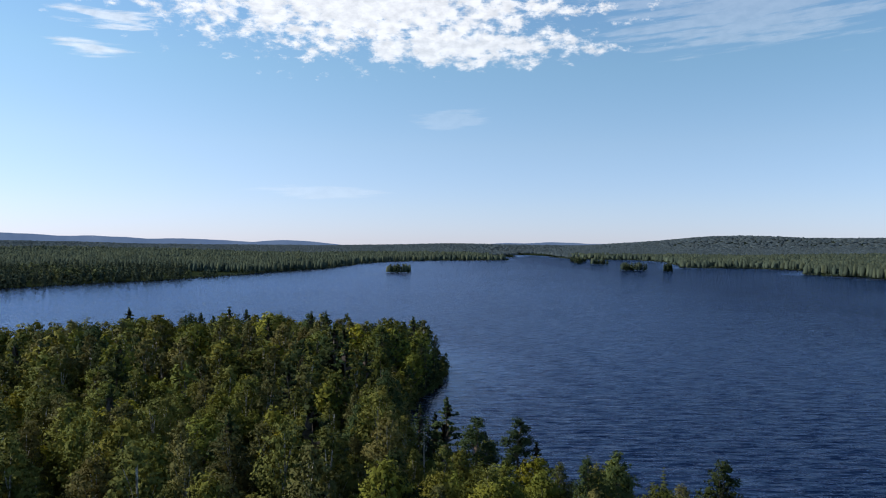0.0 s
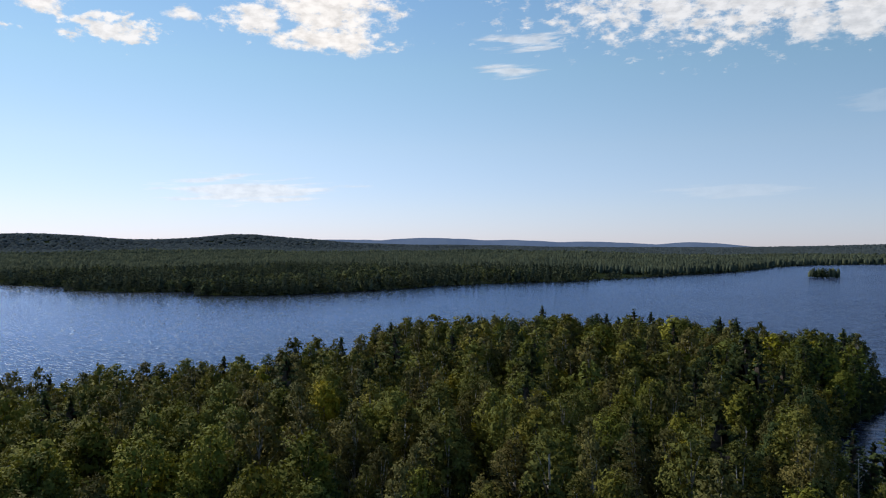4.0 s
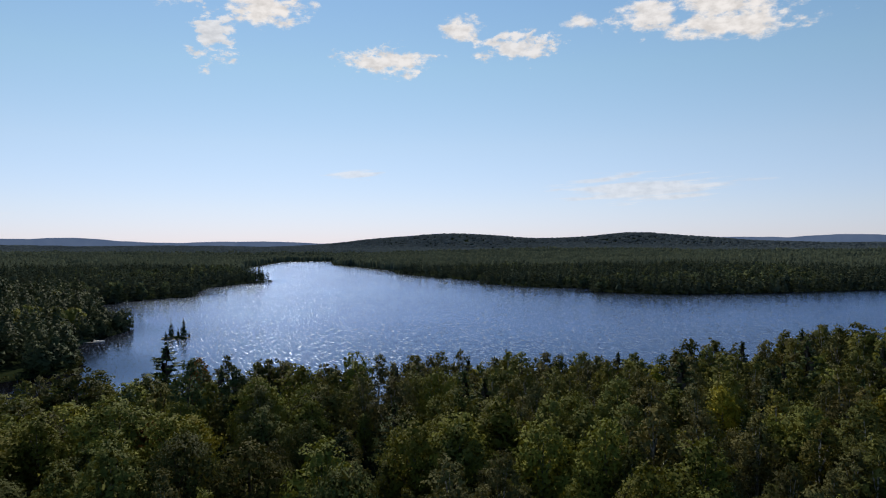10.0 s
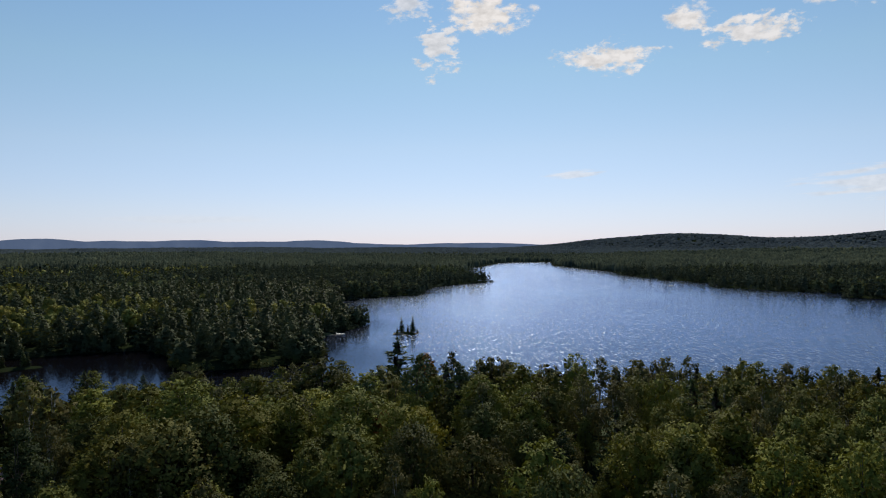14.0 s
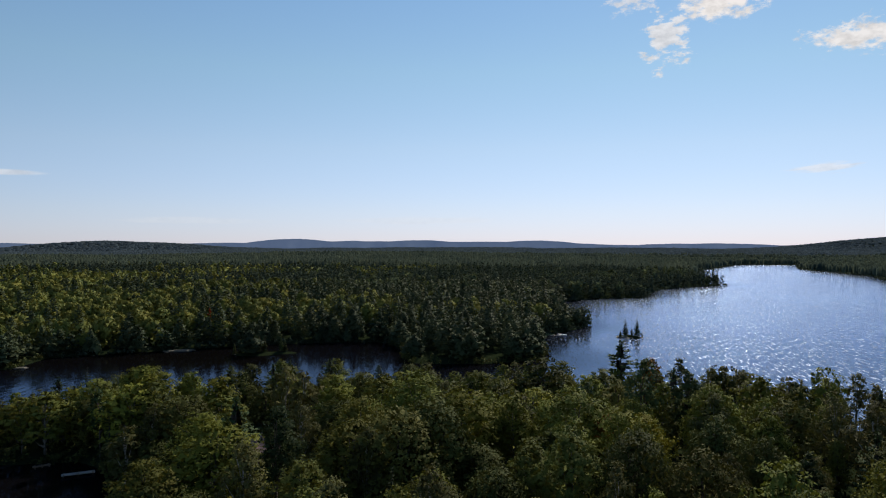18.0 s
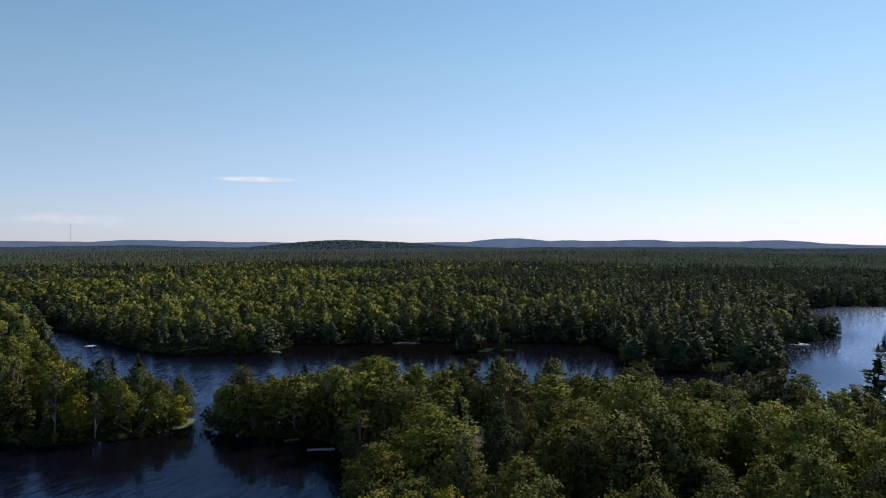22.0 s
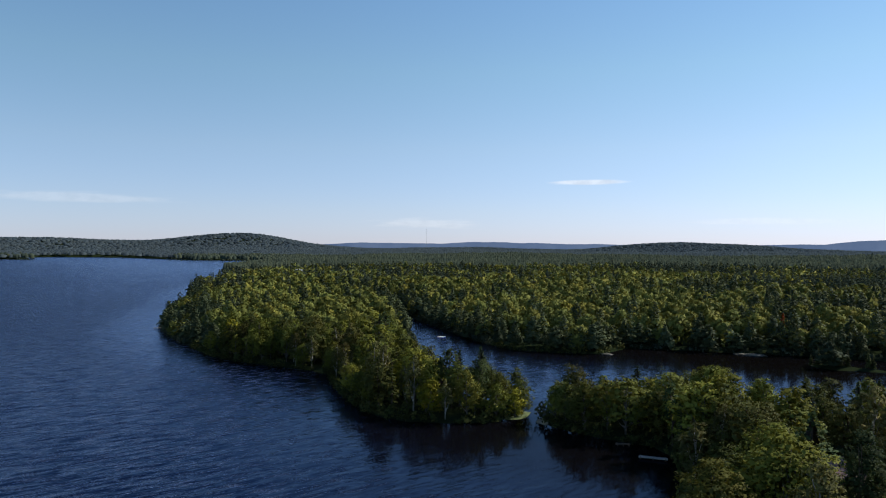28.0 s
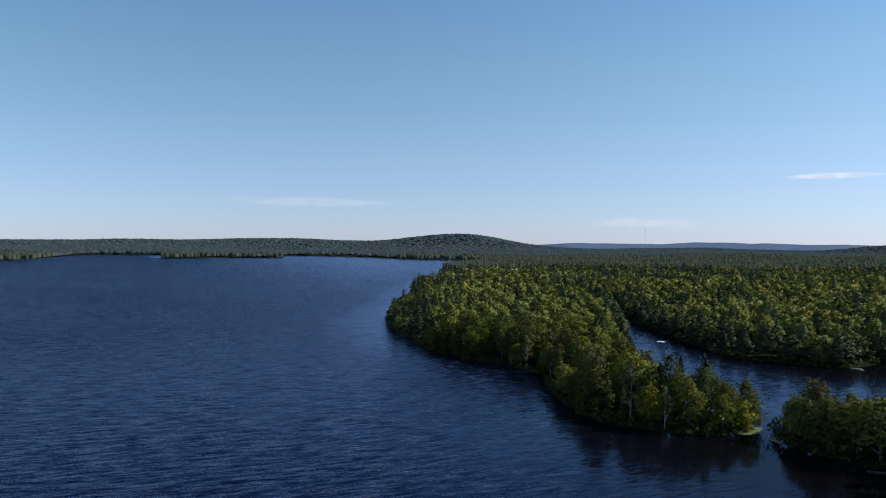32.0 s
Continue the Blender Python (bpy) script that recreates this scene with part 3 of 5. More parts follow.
def sprays(r, centre, normal, size, long=1.0, axis=None, three=False):
    """Ragged little diamonds of leaves, or plain three-cornered ones."""
    n = len(centre)
    normal = normal / (np.linalg.norm(normal, axis=1)[:, None] + 1e-9)
    ref = r.normal(size=(n, 3)) if axis is None else axis
    u = np.cross(normal, ref) if axis is None else axis
    u = u - normal * (u * normal).sum(1)[:, None]
    u /= np.linalg.norm(u, axis=1)[:, None] + 1e-9
    w = np.cross(normal, u)
    k = r.uniform(0.65, 1.25, (n, 4))
    s = np.broadcast_to(np.asarray(size, float), (n,))[:, None]
    if three:
        v = np.stack([centre + u * s * 1.15 * k[:, :1], centre + (w * 0.95 - u * 0.6) * s * k[:, 1:2], centre - (w * 0.95 + u * 0.6) * s * k[:, 2:3]], 1)
        return v.reshape(-1, 3), np.arange(3 * n).reshape(-1, 3)
    sag = normal * s * r.uniform(-0.25, 0.25, (n, 1))
    v = np.stack([centre + u * s * long * k[:, :1], centre + w * s * k[:, 1:2] + sag, centre - u * s * long * k[:, 2:3], centre - w * s * k[:, 3:4] + sag], 1)
    return v.reshape(-1, 3), np.arange(4 * n).reshape(-1, 4)


def broadleaf(r, high, wide, bare, lobes, count, leaf, narrow=1.0):
    """A crown of overlapping boughs of leaves, and the stem and limbs that carry it."""
    low = high * bare
    mid, half = (high + low) / 2, (high - low) / 2
    cs, rs = [], []
    for i in range(lobes):
        t = (i + 0.5) / lobes
        zz = low + (high - low) * (0.12 + 0.80 * t)
        env = wide * math.sqrt(max(0.05, 1 - ((zz - mid + 0.12 * half) / (1.08 * half)) ** 2)) * narrow
        a = i * 2.4 + r.uniform(-0.5, 0.5)
        d = env * r.uniform(0.35, 0.80) * (1 - 0.5 * t ** 3)
        cs.append((d * math.cos(a), d * math.sin(a), zz)), rs.append(max(0.15 * wide, env * r.uniform(0.29, 0.47)))
    cs.append((r.uniform(-0.1, 0.1) * wide, r.uniform(-0.1, 0.1) * wide, high - 0.26 * wide)), rs.append(0.27 * wide)
    cs, rs = np.array(cs), np.array(rs)
    # twigs on the outside of the boughs, a tuft of leaves on each
    tufts = max(8, count // 11)
    k = r.choice(len(cs), size=tufts * 3, p=rs ** 2 / (rs ** 2).sum())
    d = r.normal(size=(tufts * 3, 3))
    d[:, 2] += 0.35
    d /= np.linalg.norm(d, axis=1)[:, None]
    p = cs[k] + d * (rs[k] * r.uniform(0.74, 1.16, tufts * 3))[:, None] * np.array([1, 1, 0.84])
    deep = (np.linalg.norm(p[:, None] - cs[None], axis=2) < rs[None] * 0.72).any(1)
    keep = np.where(~deep)[0][:tufts]
    p, d, k = np.repeat(p[keep], 11, 0), np.repeat(d[keep], 11, 0), r.uniform(0.6, 1.25, len(keep))
    p = p + r.normal(0, 1, p.shape) * (0.062 * wide * np.repeat(k, 11))[:, None] * np.array([1, 1, 0.7]) + d * 0.02 * wide
    # and the shaded leaves within
    inner = count // 5
    ki = r.choice(len(cs), size=inner, p=rs ** 2 / (rs ** 2).sum())
    di = r.normal(size=(inner, 3))
    di /= np.linalg.norm(di, axis=1)[:, None]
    p = np.concatenate([p, cs[ki] + di * (rs[ki] * r.uniform(0.3, 0.72, inner))[:, None]])
    d = np.concatenate([d, di])
    big = np.concatenate([np.ones(len(p) - inner), np.full(inner, 1.7)])
    crown = sprays(r, p, 0.7 * d + r.normal(0, 0.45, d.shape) + [0, 0, 0.25], leaf * big * r.uniform(0.6, 1.3, len(p)), three=True)
    lean = r.uniform(-0.03, 0.03, 2) * high
    top = cs[-1]
    zs = np.linspace(-0.4, 1, 6)
    stem = [(lean[0] * t * t + top[0] * max(t, 0) ** 2, lean[1] * t * t + top[1] * max(t, 0) ** 2, t * (high * 0.86)) for t in zs]
    stem[0] = (0, 0, -0.5)
    th = 0.016 * high
    wood = [tube(stem, [th * 1.25, th, th * 0.8, th * 0.6, th * 0.4, th * 0.15][: len(stem)], 6)]
    for i in range(0, len(cs) - 1, 2):
        c = cs[i]
        z0 = max(low * 0.7, c[2] - 0.35 * (high - low))
        b = np.array([lean[0] * (z0 / high) ** 2, lean[1] * (z0 / high) ** 2, z0])
        m_ = (b + c) / 2 + [0, 0, 0.15 * wide * r.uniform(-1, 1)]
        wood.append(tube([b, m_, c], [th * 0.45, th * 0.3, th * 0.1], 3))
    return join(wood), crown


def spruce(r, high, wide, tiers=22, arms=9, bare=0.06):
    low = high * bare
    cen, nor, axis, size = [], [], [], []
    for i in range(tiers):
        t = i / (tiers - 1)
        z = low + (high - low) * t ** 0.95
        reach = wide * (1 - t) ** 0.85 * r.uniform(0.82, 1.1) + 0.12
        for j in range(max(4, int(arms * (1 - 0.45 * t)))):
            a = r.uniform(0, 2 * math.pi)
            out = np.array([math.cos(a), math.sin(a), 0])
            k = reach * r.uniform(0.72, 1.12)
            droop = np.array([0, 0, -0.32 + 0.5 * t])
            for q in (0.42, 0.8):
                cen.append(out * k * q + [0, 0, z] + droop * k * q * q), nor.append(np.array([0, 0, 1.0]) + 0.45 * out + r.normal(0, 0.3, 3))
                axis.append(out + droop * 0.8), size.append(k * (0.26 if q < 0.6 else 0.19) + 0.08)
    cen, nor, axis, size = map(np.array, (cen, nor, axis, size))
    crown = sprays(r, cen, nor, size, 1.5, axis)
    th = 0.012 * high + 0.03
    return tube([(0, 0, -0.5), (0, 0, high * 0.5), (0, 0, high * 0.98)], [th * 1.2, th * 0.7, 0.02], 6), crown


def pine(r, high, wide, bare=0.3, arms=30, fine=1.0):
    """Long bare stem, tiered limbs that sweep up into flat plumes of needles."""
    th = 0.014 * high
    wood = [tube([(0, 0, -0.5), (0.05 * th, 0, high * 0.5), (0, 0, high * 0.97)], [th * 1.2, th * 0.8, 0.03], 6)]
    cen, nor, size, axis = [], [], [], []
    for i in range(arms):
        t = (i + r.uniform(0, 1)) / arms
        z = high * (bare + (0.95 - bare) * t)
        a = i * 2.4 + r.uniform(-0.6, 0.6)
        env = wide * (1 - t ** 2.0) * (0.5 + 0.5 * min(1, t * 3)) + 0.3
        k = env * r.uniform(0.6, 1.15)
        out = np.array([math.cos(a), math.sin(a), 0])
        tip = out * k + [0, 0, z + k * r.uniform(0.1, 0.35)]
        root = np.array([0, 0, z])
        if k > 1.0:
            wood.append(tube([root, (root + tip) / 2 - [0, 0, 0.06 * k], tip], [th * 0.28, th * 0.2, 0.02], 3))
        n = int((12 + 11 * k) * fine)
        q = r.uniform(0.3, 1.08, n) ** 0.8
        side = np.cross(out, [0, 0, 1.0])
        c = root + (tip - root) * q[:, None] + side * (r.normal(0, 0.24, n) * k * q)[:, None] + np.array([0, 0, 1.0]) * r.uniform(-0.1, 0.28, n)[:, None]
        cen.append(c), nor.append(np.array([0, 0, 1.0]) + r.normal(0, 0.45, (n, 3))), size.append(r.uniform(0.17, 0.34, n) * (0.75 + 0.05 * k) * fine ** -0.45)
        axis.append(out + r.normal(0, 0.5, (n, 3)))
    n = 26
    cen.append(np.stack([r.normal(0, 0.25, n), r.normal(0, 0.25, n), high * r.uniform(0.9, 1.01, n)], 1)), nor.append(r.normal(0, 1, (n, 3)))
    size.append(r.uniform(0.2, 0.34, n)), axis.append(np.array([0, 0, 1.0]) + r.normal(0, 0.5, (n, 3)))
    return join(wood), sprays(r, np.concatenate(cen), np.concatenate(nor), np.concatenate(size), 1.5, np.concatenate(axis))


def tree_kind(name, shape, leaves, wood, labels, variants, seed):
    """Some grown shapes of one kind of tree, to be planted and copied: fine ones to stand near, plainer ones farther off."""
    made = []
    for i in range(2 * variants):
        r = np.random.default_rng(seed + i % variants)
        (wv, wf), (cv, cf) = shape(r, i % variants, 1.0 if i < variants else 0.4)
        # leaves shade as part of their bough and of the whole crown
        e1, e2 = cv[cf[:, 1]] - cv[cf[:, 0]], cv[cf[:, 2]] - cv[cf[:, 0]]
        own = np.cross(e1, e2)
        own /= np.linalg.norm(own, axis=1)[:, None] + 1e-9
        nor = np.empty_like(cv)
        nor[cf.ravel()] = np.repeat(own, cf.shape[1], 0)
        tall, broad = cv[:, 2].max(), np.abs(cv[:, :2]).max()
        out = (cv - [0, 0, 0.42 * tall]) / [broad, broad, 0.58 * tall]
        out /= np.linalg.norm(out, axis=1)[:, None] + 1e-9
        made.append([name, mesh_of("trunk", wv, [wf], wood, True), mesh_of("crown", cv, [cf], leaves, True, None, 0.45 * nor + 0.55 * out + [0, 0, 0.08]), labels[i % len(labels)], cv[:, 2].max(), None])
    return made


def plant(kind, x, y, z, high, turn, lean=0.0, width=1.0):
    """One tree of a grown shape, of that height."""
    name, trunk, crown, label, top, first = kind
    s = high / top
    m = pose(x, y, z, lean, 0, turn) @ Matrix.Diagonal((s * width, s * width, s, 1))
    if first is None:
        ob = tagged(new(name), label, "tree", group=name.replace("_", " ") + "s on the wooded point")
        part("trunk", trunk, ob), part("crown", crown, ob)
        ob.matrix_basis = m
        kind[5] = ob
        return ob
    keep = first.scale.copy()
    first.scale = (1, 1, 1)
    ob = copy_thing(first, m)
    first.scale = keep
    return ob


def leafy(high, wide, bare, lobes, count, leaf, narrow=1.0, vary=0.3):
    return lambda r, i, fine: broadleaf(r, high, wide + vary * (i % 3), bare, lobes + i % 3, int(1.6 * count * fine), 0.78 * leaf * fine ** -0.45, narrow)


KINDS = {
    "maple": tree_kind("maple_tree", leafy(15, 4.7, 0.10, 25, 3000, 0.24, vary=0.4), MAPLE, BARK_GREY,
                       ["green maple with a broad dense rounded crown", "full green maple, its top lit yellow-green"], 5, 100),
    "oak": tree_kind("oak_tree", leafy(14.5, 5.2, 0.10, 27, 3100, 0.24), OAK, BARK_BROWN, ["dark dull-green oak with a wide lumpy crown"], 4, 200),
    "ash": tree_kind("ash_tree", leafy(15, 4.2, 0.14, 22, 2500, 0.23), ASH, BARK_GREY, ["mid-green ash with a loose domed crown"], 4, 250),
    "birch": tree_kind("birch_tree", leafy(15, 3.4, 0.24, 19, 2000, 0.19, 0.95), BIRCH, BARK_WHITE,
                       ["slender birch with pale bark and an airy grey-green crown"], 5, 300),
    "aspen": tree_kind("aspen_tree", leafy(15, 3.3, 0.20, 19, 2000, 0.20, 0.95), ASPEN, BARK_WHITE, ["tall aspen with a narrow light-green crown"], 4, 400),
    "gold": tree_kind("yellowing_maple", leafy(13, 4.2, 0.12, 20, 2400, 0.24), GOLD, BARK_GREY, ["young maple turning yellow-green"], 2, 500),
    "amber": tree_kind("amber_maple", leafy(12, 3.6, 0.12, 12, 1000, 0.30), AMBER, BARK_GREY, ["maple already turned amber and orange"], 1, 520),
    "scarlet": tree_kind("scarlet_maple", leafy(13, 3.6, 0.15, 12, 900, 0.34), SCARLET, BARK_GREY, ["maple turned red before the others"], 1, 530),
    "pine": tree_kind("pine_tree", lambda r, i, fine: pine(r, 18, 3.8 + 0.4 * (i % 2), 0.24 + 0.06 * (i % 3), 34, fine), PINE, BARK_BROWN,
                      ["tall white pine with tiered upswept limbs"], 5, 600),
    "red_pine": tree_kind("red_pine_tree", leafy(16, 2.7, 0.36, 15, 1900, 0.19, vary=0.4), PINE, BARK_BROWN, ["red pine with a rounded tufted crown over a bare trunk"], 3, 650),
    "spruce": tree_kind("spruce_tree", lambda r, i, fine: spruce(r, 14, 2.2 + 0.25 * (i % 2), 26 if fine == 1 else 18, 11 if fine == 1 else 8), SPRUCE, BARK_BROWN,
                        ["dark pointed spruce with drooping branches"], 3, 700),
    "cedar": tree_kind("cedar_tree", lambda r, i, fine: spruce(r, 11, 1.7, 24 if fine == 1 else 16, 11 if fine == 1 else 8, 0.03), CEDAR, BARK_BROWN, ["narrow green cedar close to the shore"], 3, 800),
}


def spot(x, y):
    a, b = np.array([float(x)]), np.array([float(y)])
    s = shore(a, b)
    return float(land_height(a, b, s)[0]), float(s[0])


taken = []


def single(kind, x, y, high, which=0, width=1.0):
    z, _ = spot(x, y)
    plant(KINDS[kind][which], x, y, z - 0.1, high, rng.uniform(0, 360), 0, width)
    taken.append((x, y, 3.2))


# trees that stand out by themselves
single("pine", 0.8, 127.6, 16.5, 0, 1.15)
single("red_pine", 12.8, 117.5, 15.5, 0, 1.2)
single("red_pine", 5.8, 121.0, 14.5, 1, 1.3)
single("spruce", -2.5, 126.0, 13.5, 0)
single("maple", 26.5, 108.0, 11.5, 0)
single("gold", -56.2, 124.0, 15.0, 0, 1.35)
single("gold", -61.5, 121.5, 12.5, 1, 1.2)
single("gold", -61.0, 108.0, 10.5, 1, 1.0)
single("amber", -125.6, 9.4, 12.8, 0, 1.15)
single("aspen", -140, 200, 19.5, 4, 1.3)
single("aspen", -133, 207, 20.5, 5, 1.3)
single("aspen", -125, 210, 19.5, 6, 1.3)
single("pine", -138, 163, 17.0, 5)
single("pine", -86, 284, 18.5, 6)
single("pine", -80, 287, 17.5, 7)
single("pine", -122, 274, 19.5, 8)
single("spruce", -148, 150, 18.0, 3, 0.7)
single("pine", -196, 18, 19.0, 9, 1.35)
single("amber", -196, 26, 14.5, 0)
single("spruce", -164, -118, 14.5, 4)
single("oak", -171.5, -82, 13.5, 4, 1.3)
single("maple", -121.5, -64.5, 11.5, 1)
single("maple", -132.5, -140.5, 10.5, 6, 1.0)
single("gold", -128.0, -138.0, 9.0, 2, 1.0)
single("ash", -136.5, -146.0, 12.0, 5, 1.0)
single("maple", -123.0, -139.5, 9.5, 7, 1.0)
single("maple", -134.0, -129.0, 9.0, 8, 1.0)
single("scarlet", -326, -168, 14.0, 1, 0.42)
for dx, dy, hh in ((0.4, 3.6, 9.4), (-0.6, -2.0, 8.6), (1.5, -4.6, 4.0), (-1.0, 6.4, 3.6), (1.0, 1.0, 4.4)):
    single("spruce", -367 + dx, 38 + dy, hh, int(hh) % 3, 1.45)
for q, hh in ((-12, 5.0), (-9.5, 7.5), (-7, 6.0), (-4.5, 8.5), (-2, 8.0), (0.5, 7.0), (7.5, 7.5), (9.0, 6.0)):
    single("cedar", -286.5 - 0.38 * q, -123 + 0.92 * q, hh * 0.95, int(hh) % 3, 1.4)

r_ = np.random.default_rng(78)
for line in (HOME, LAKE):
    for (ax, ay), (bx, by) in zip(line, np.roll(line, -1, 0)):
        long_ = math.hypot(bx - ax, by - ay)
        if not 90 < math.hypot(ax, ay) < 300 or not 118 < math.degrees(math.atan2(-ax, ay)) < 158 or ax < -200 or (ay < -250 and ax < -150):
            continue
        for q in np.arange(0, long_, 2.4):
            px, py = ax + (bx - ax) * q / long_ + r_.normal(0, 3.2), ay + (by - ay) * q / long_ + r_.normal(0, 3.2)
            if all((px - u) ** 2 + (py - v) ** 2 > 7.5 for u, v, _ in taken) and math.hypot(px + 128, py + 95) > 4 and spot(px, py)[1] > 1.4:
                single(("maple", "ash", "cedar", "maple", "birch", "oak", "ash")[int(r_.integers(7))], px, py, r_.uniform(8.5, 13.5), int(r_.integers(3, 6)), r_.uniform(1.0, 1.3))

# ---- woods on the point and on the near arm of the mainland ----
CLEAR = [(-133.5, -63.7, 7.4), (-148.2, -40.6, 5.4), (-127, -37, 4.5), (-127, -60, 7.5), (-132, -96, 3.0), (-138, -39.5, 3.8), (-118, -56, 5.5),
         (-66, 170, 3.0), (-59, 153, 4.5), (-62, 161, 3.5), (-52, 138, 3.0), (-196, -303, 8.0), (-190, -284, 7.0), (-181, -270, 6.0), (-110, -402, 4.0)]


def scatter(x0, x1, y0, y1, step, keep, seed):
    r = np.random.default_rng(seed)
    gx, gy = np.meshgrid(np.arange(x0, x1, step), np.arange(y0, y1, step * 0.866))
    gx = gx + (np.arange(gx.shape[0]) % 2)[:, None] * step * 0.5
    x, y = (gx + r.uniform(-0.38, 0.38, gx.shape) * step).ravel(), (gy + r.uniform(-0.38, 0.38, gy.shape) * step).ravel()
    ok = keep(x, y)
    x, y = x[ok], y[ok]
    s = shore(x, y)
    ok = s > 1.0
    return x[ok], y[ok], s[ok]


def patchy(x, y, size, seed):
    return np.array([noise.noise((a / size, b / size, seed)) for a, b in zip(x, y)])


def bearing(x, y):
    return np.degrees(np.arctan2(-x, y))


def near_arm(x, y):
    """The wooded arm of the mainland beyond the narrow gap."""
    return (np.hypot(x, y) < 315) & (x > -215) & (y < -130) & (x - 0.62 * y > -60) & ~inside(LAKE, x, y)


def wooded(x, y):
    return inside(HOME, x, y) & (np.hypot(x, y) > 78) & (bearing(x, y) < 145) & (bearing(x, y) > -36)


def near_woods():
    r = np.random.default_rng(23)
    sets = (scatter(-200, 60, 20, 330, 6.7, lambda x, y: wooded(x, y) & (bearing(x, y) < 68), 21),
            scatter(-260, -20, -160, 200, 8.9, lambda x, y: wooded(x, y) & (bearing(x, y) >= 68) & (bearing(x, y) < 84), 24),
            scatter(-260, -20, -160, 200, 10.6, lambda x, y: wooded(x, y) & (bearing(x, y) >= 84) & (bearing(x, y) < 121), 25),
            scatter(-260, -20, -160, 200, 7.4, lambda x, y: wooded(x, y) & (bearing(x, y) >= 121), 26),
            scatter(-260, -90, -330, -100, 6.0, near_arm, 22))
    x, y, s = (np.concatenate([q[k] for q in sets]) for k in range(3))
    z = land_height(x, y, s)
    soft, warm, az = patchy(x, y, 38.0, 2.0), patchy(x, y, 24.0, 7.0), bearing(x, y)
    for i in range(len(x)):
        if any((x[i] - a) ** 2 + (y[i] - b) ** 2 < c * c for a, b, c in CLEAR) or any((x[i] - a) ** 2 + (y[i] - b) ** 2 < c * c for a, b, c in taken):
            continue
        tip = az[i] < 12 and y[i] > 170          # dark pines and cedars toward the end of the point
        needle = 0.07 + 0.22 * (soft[i] > 0.15) + 0.25 * tip + 0.10 * (s[i] < 6)
        if r.uniform() < needle:
            kind = "cedar" if s[i] < 7 and r.uniform() < 0.4 else ("pine" if r.uniform() < 0.45 else "red_pine" if r.uniform() < 0.55 else "spruce")
        else:
            v = r.uniform() + 0.5 * warm[i]
            if az[i] < 70:
                kind = "birch" if v < 0.36 else "aspen" if v < 0.64 else "ash" if v < 0.86 else "maple"
            else:
                kind = "maple" if v < 0.42 else "oak" if v < 0.68 else "ash" if v < 0.86 else "birch"
            if r.uniform() < 0.03:
                kind = "gold"
        high = {"maple": 14.2, "oak": 13.8, "ash": 13.8, "birch": 14.2, "aspen": 14.6, "gold": 12.5, "pine": 16.5, "red_pine": 15.5, "spruce": 13.0, "cedar": 9.5}[kind] * r.uniform(0.62, 1.16)
        high *= 1.06
        if y[i] > 175:                            # the outer woods stand tallest
            high *= 1.2
        elif y[i] > -125:
            high *= 1.1
        if s[i] < 5:
            high *= 0.82
        if az[i] < 10 and y[i] > 170:             # and slope down to the water at its end
            high *= min(1.0, 0.6 + 0.03 * s[i])
        if az[i] < 4 and y[i] < 150 and kind not in ("pine", "red_pine", "spruce", "cedar"):
            high *= 0.7
        fall = 0.095 if az[i] < 38 else 0.125 if az[i] < 45 else 0.148 if az[i] < 90 else 0.157 if az[i] < 135.5 else 0.128 if az[i] < 147 else 0.08
        high = min(high, 45 - fall * math.hypot(x[i], y[i]) - z[i] + (r.uniform(-4.2, 1.2) if az[i] < 84 else r.uniform(-6.0, 1.6)))
        shapes = KINDS[kind]
        half = len(shapes) // 2
        which = int(r.integers(half)) + (0 if math.hypot(x[i], y[i]) < 150 else half)
        plant(shapes[which], float(x[i]), float(y[i]), float(z[i]) - 0.1, high, r.uniform(0, 360), r.uniform(-3, 3), r.uniform(0.82, 1.1) * (1.3 if 85 < az[i] < 130 and kind in ("maple", "oak", "ash") else 1.0))


near_woods()

# ---- woods farther off, each stretch of them one sheet of many small trees ----


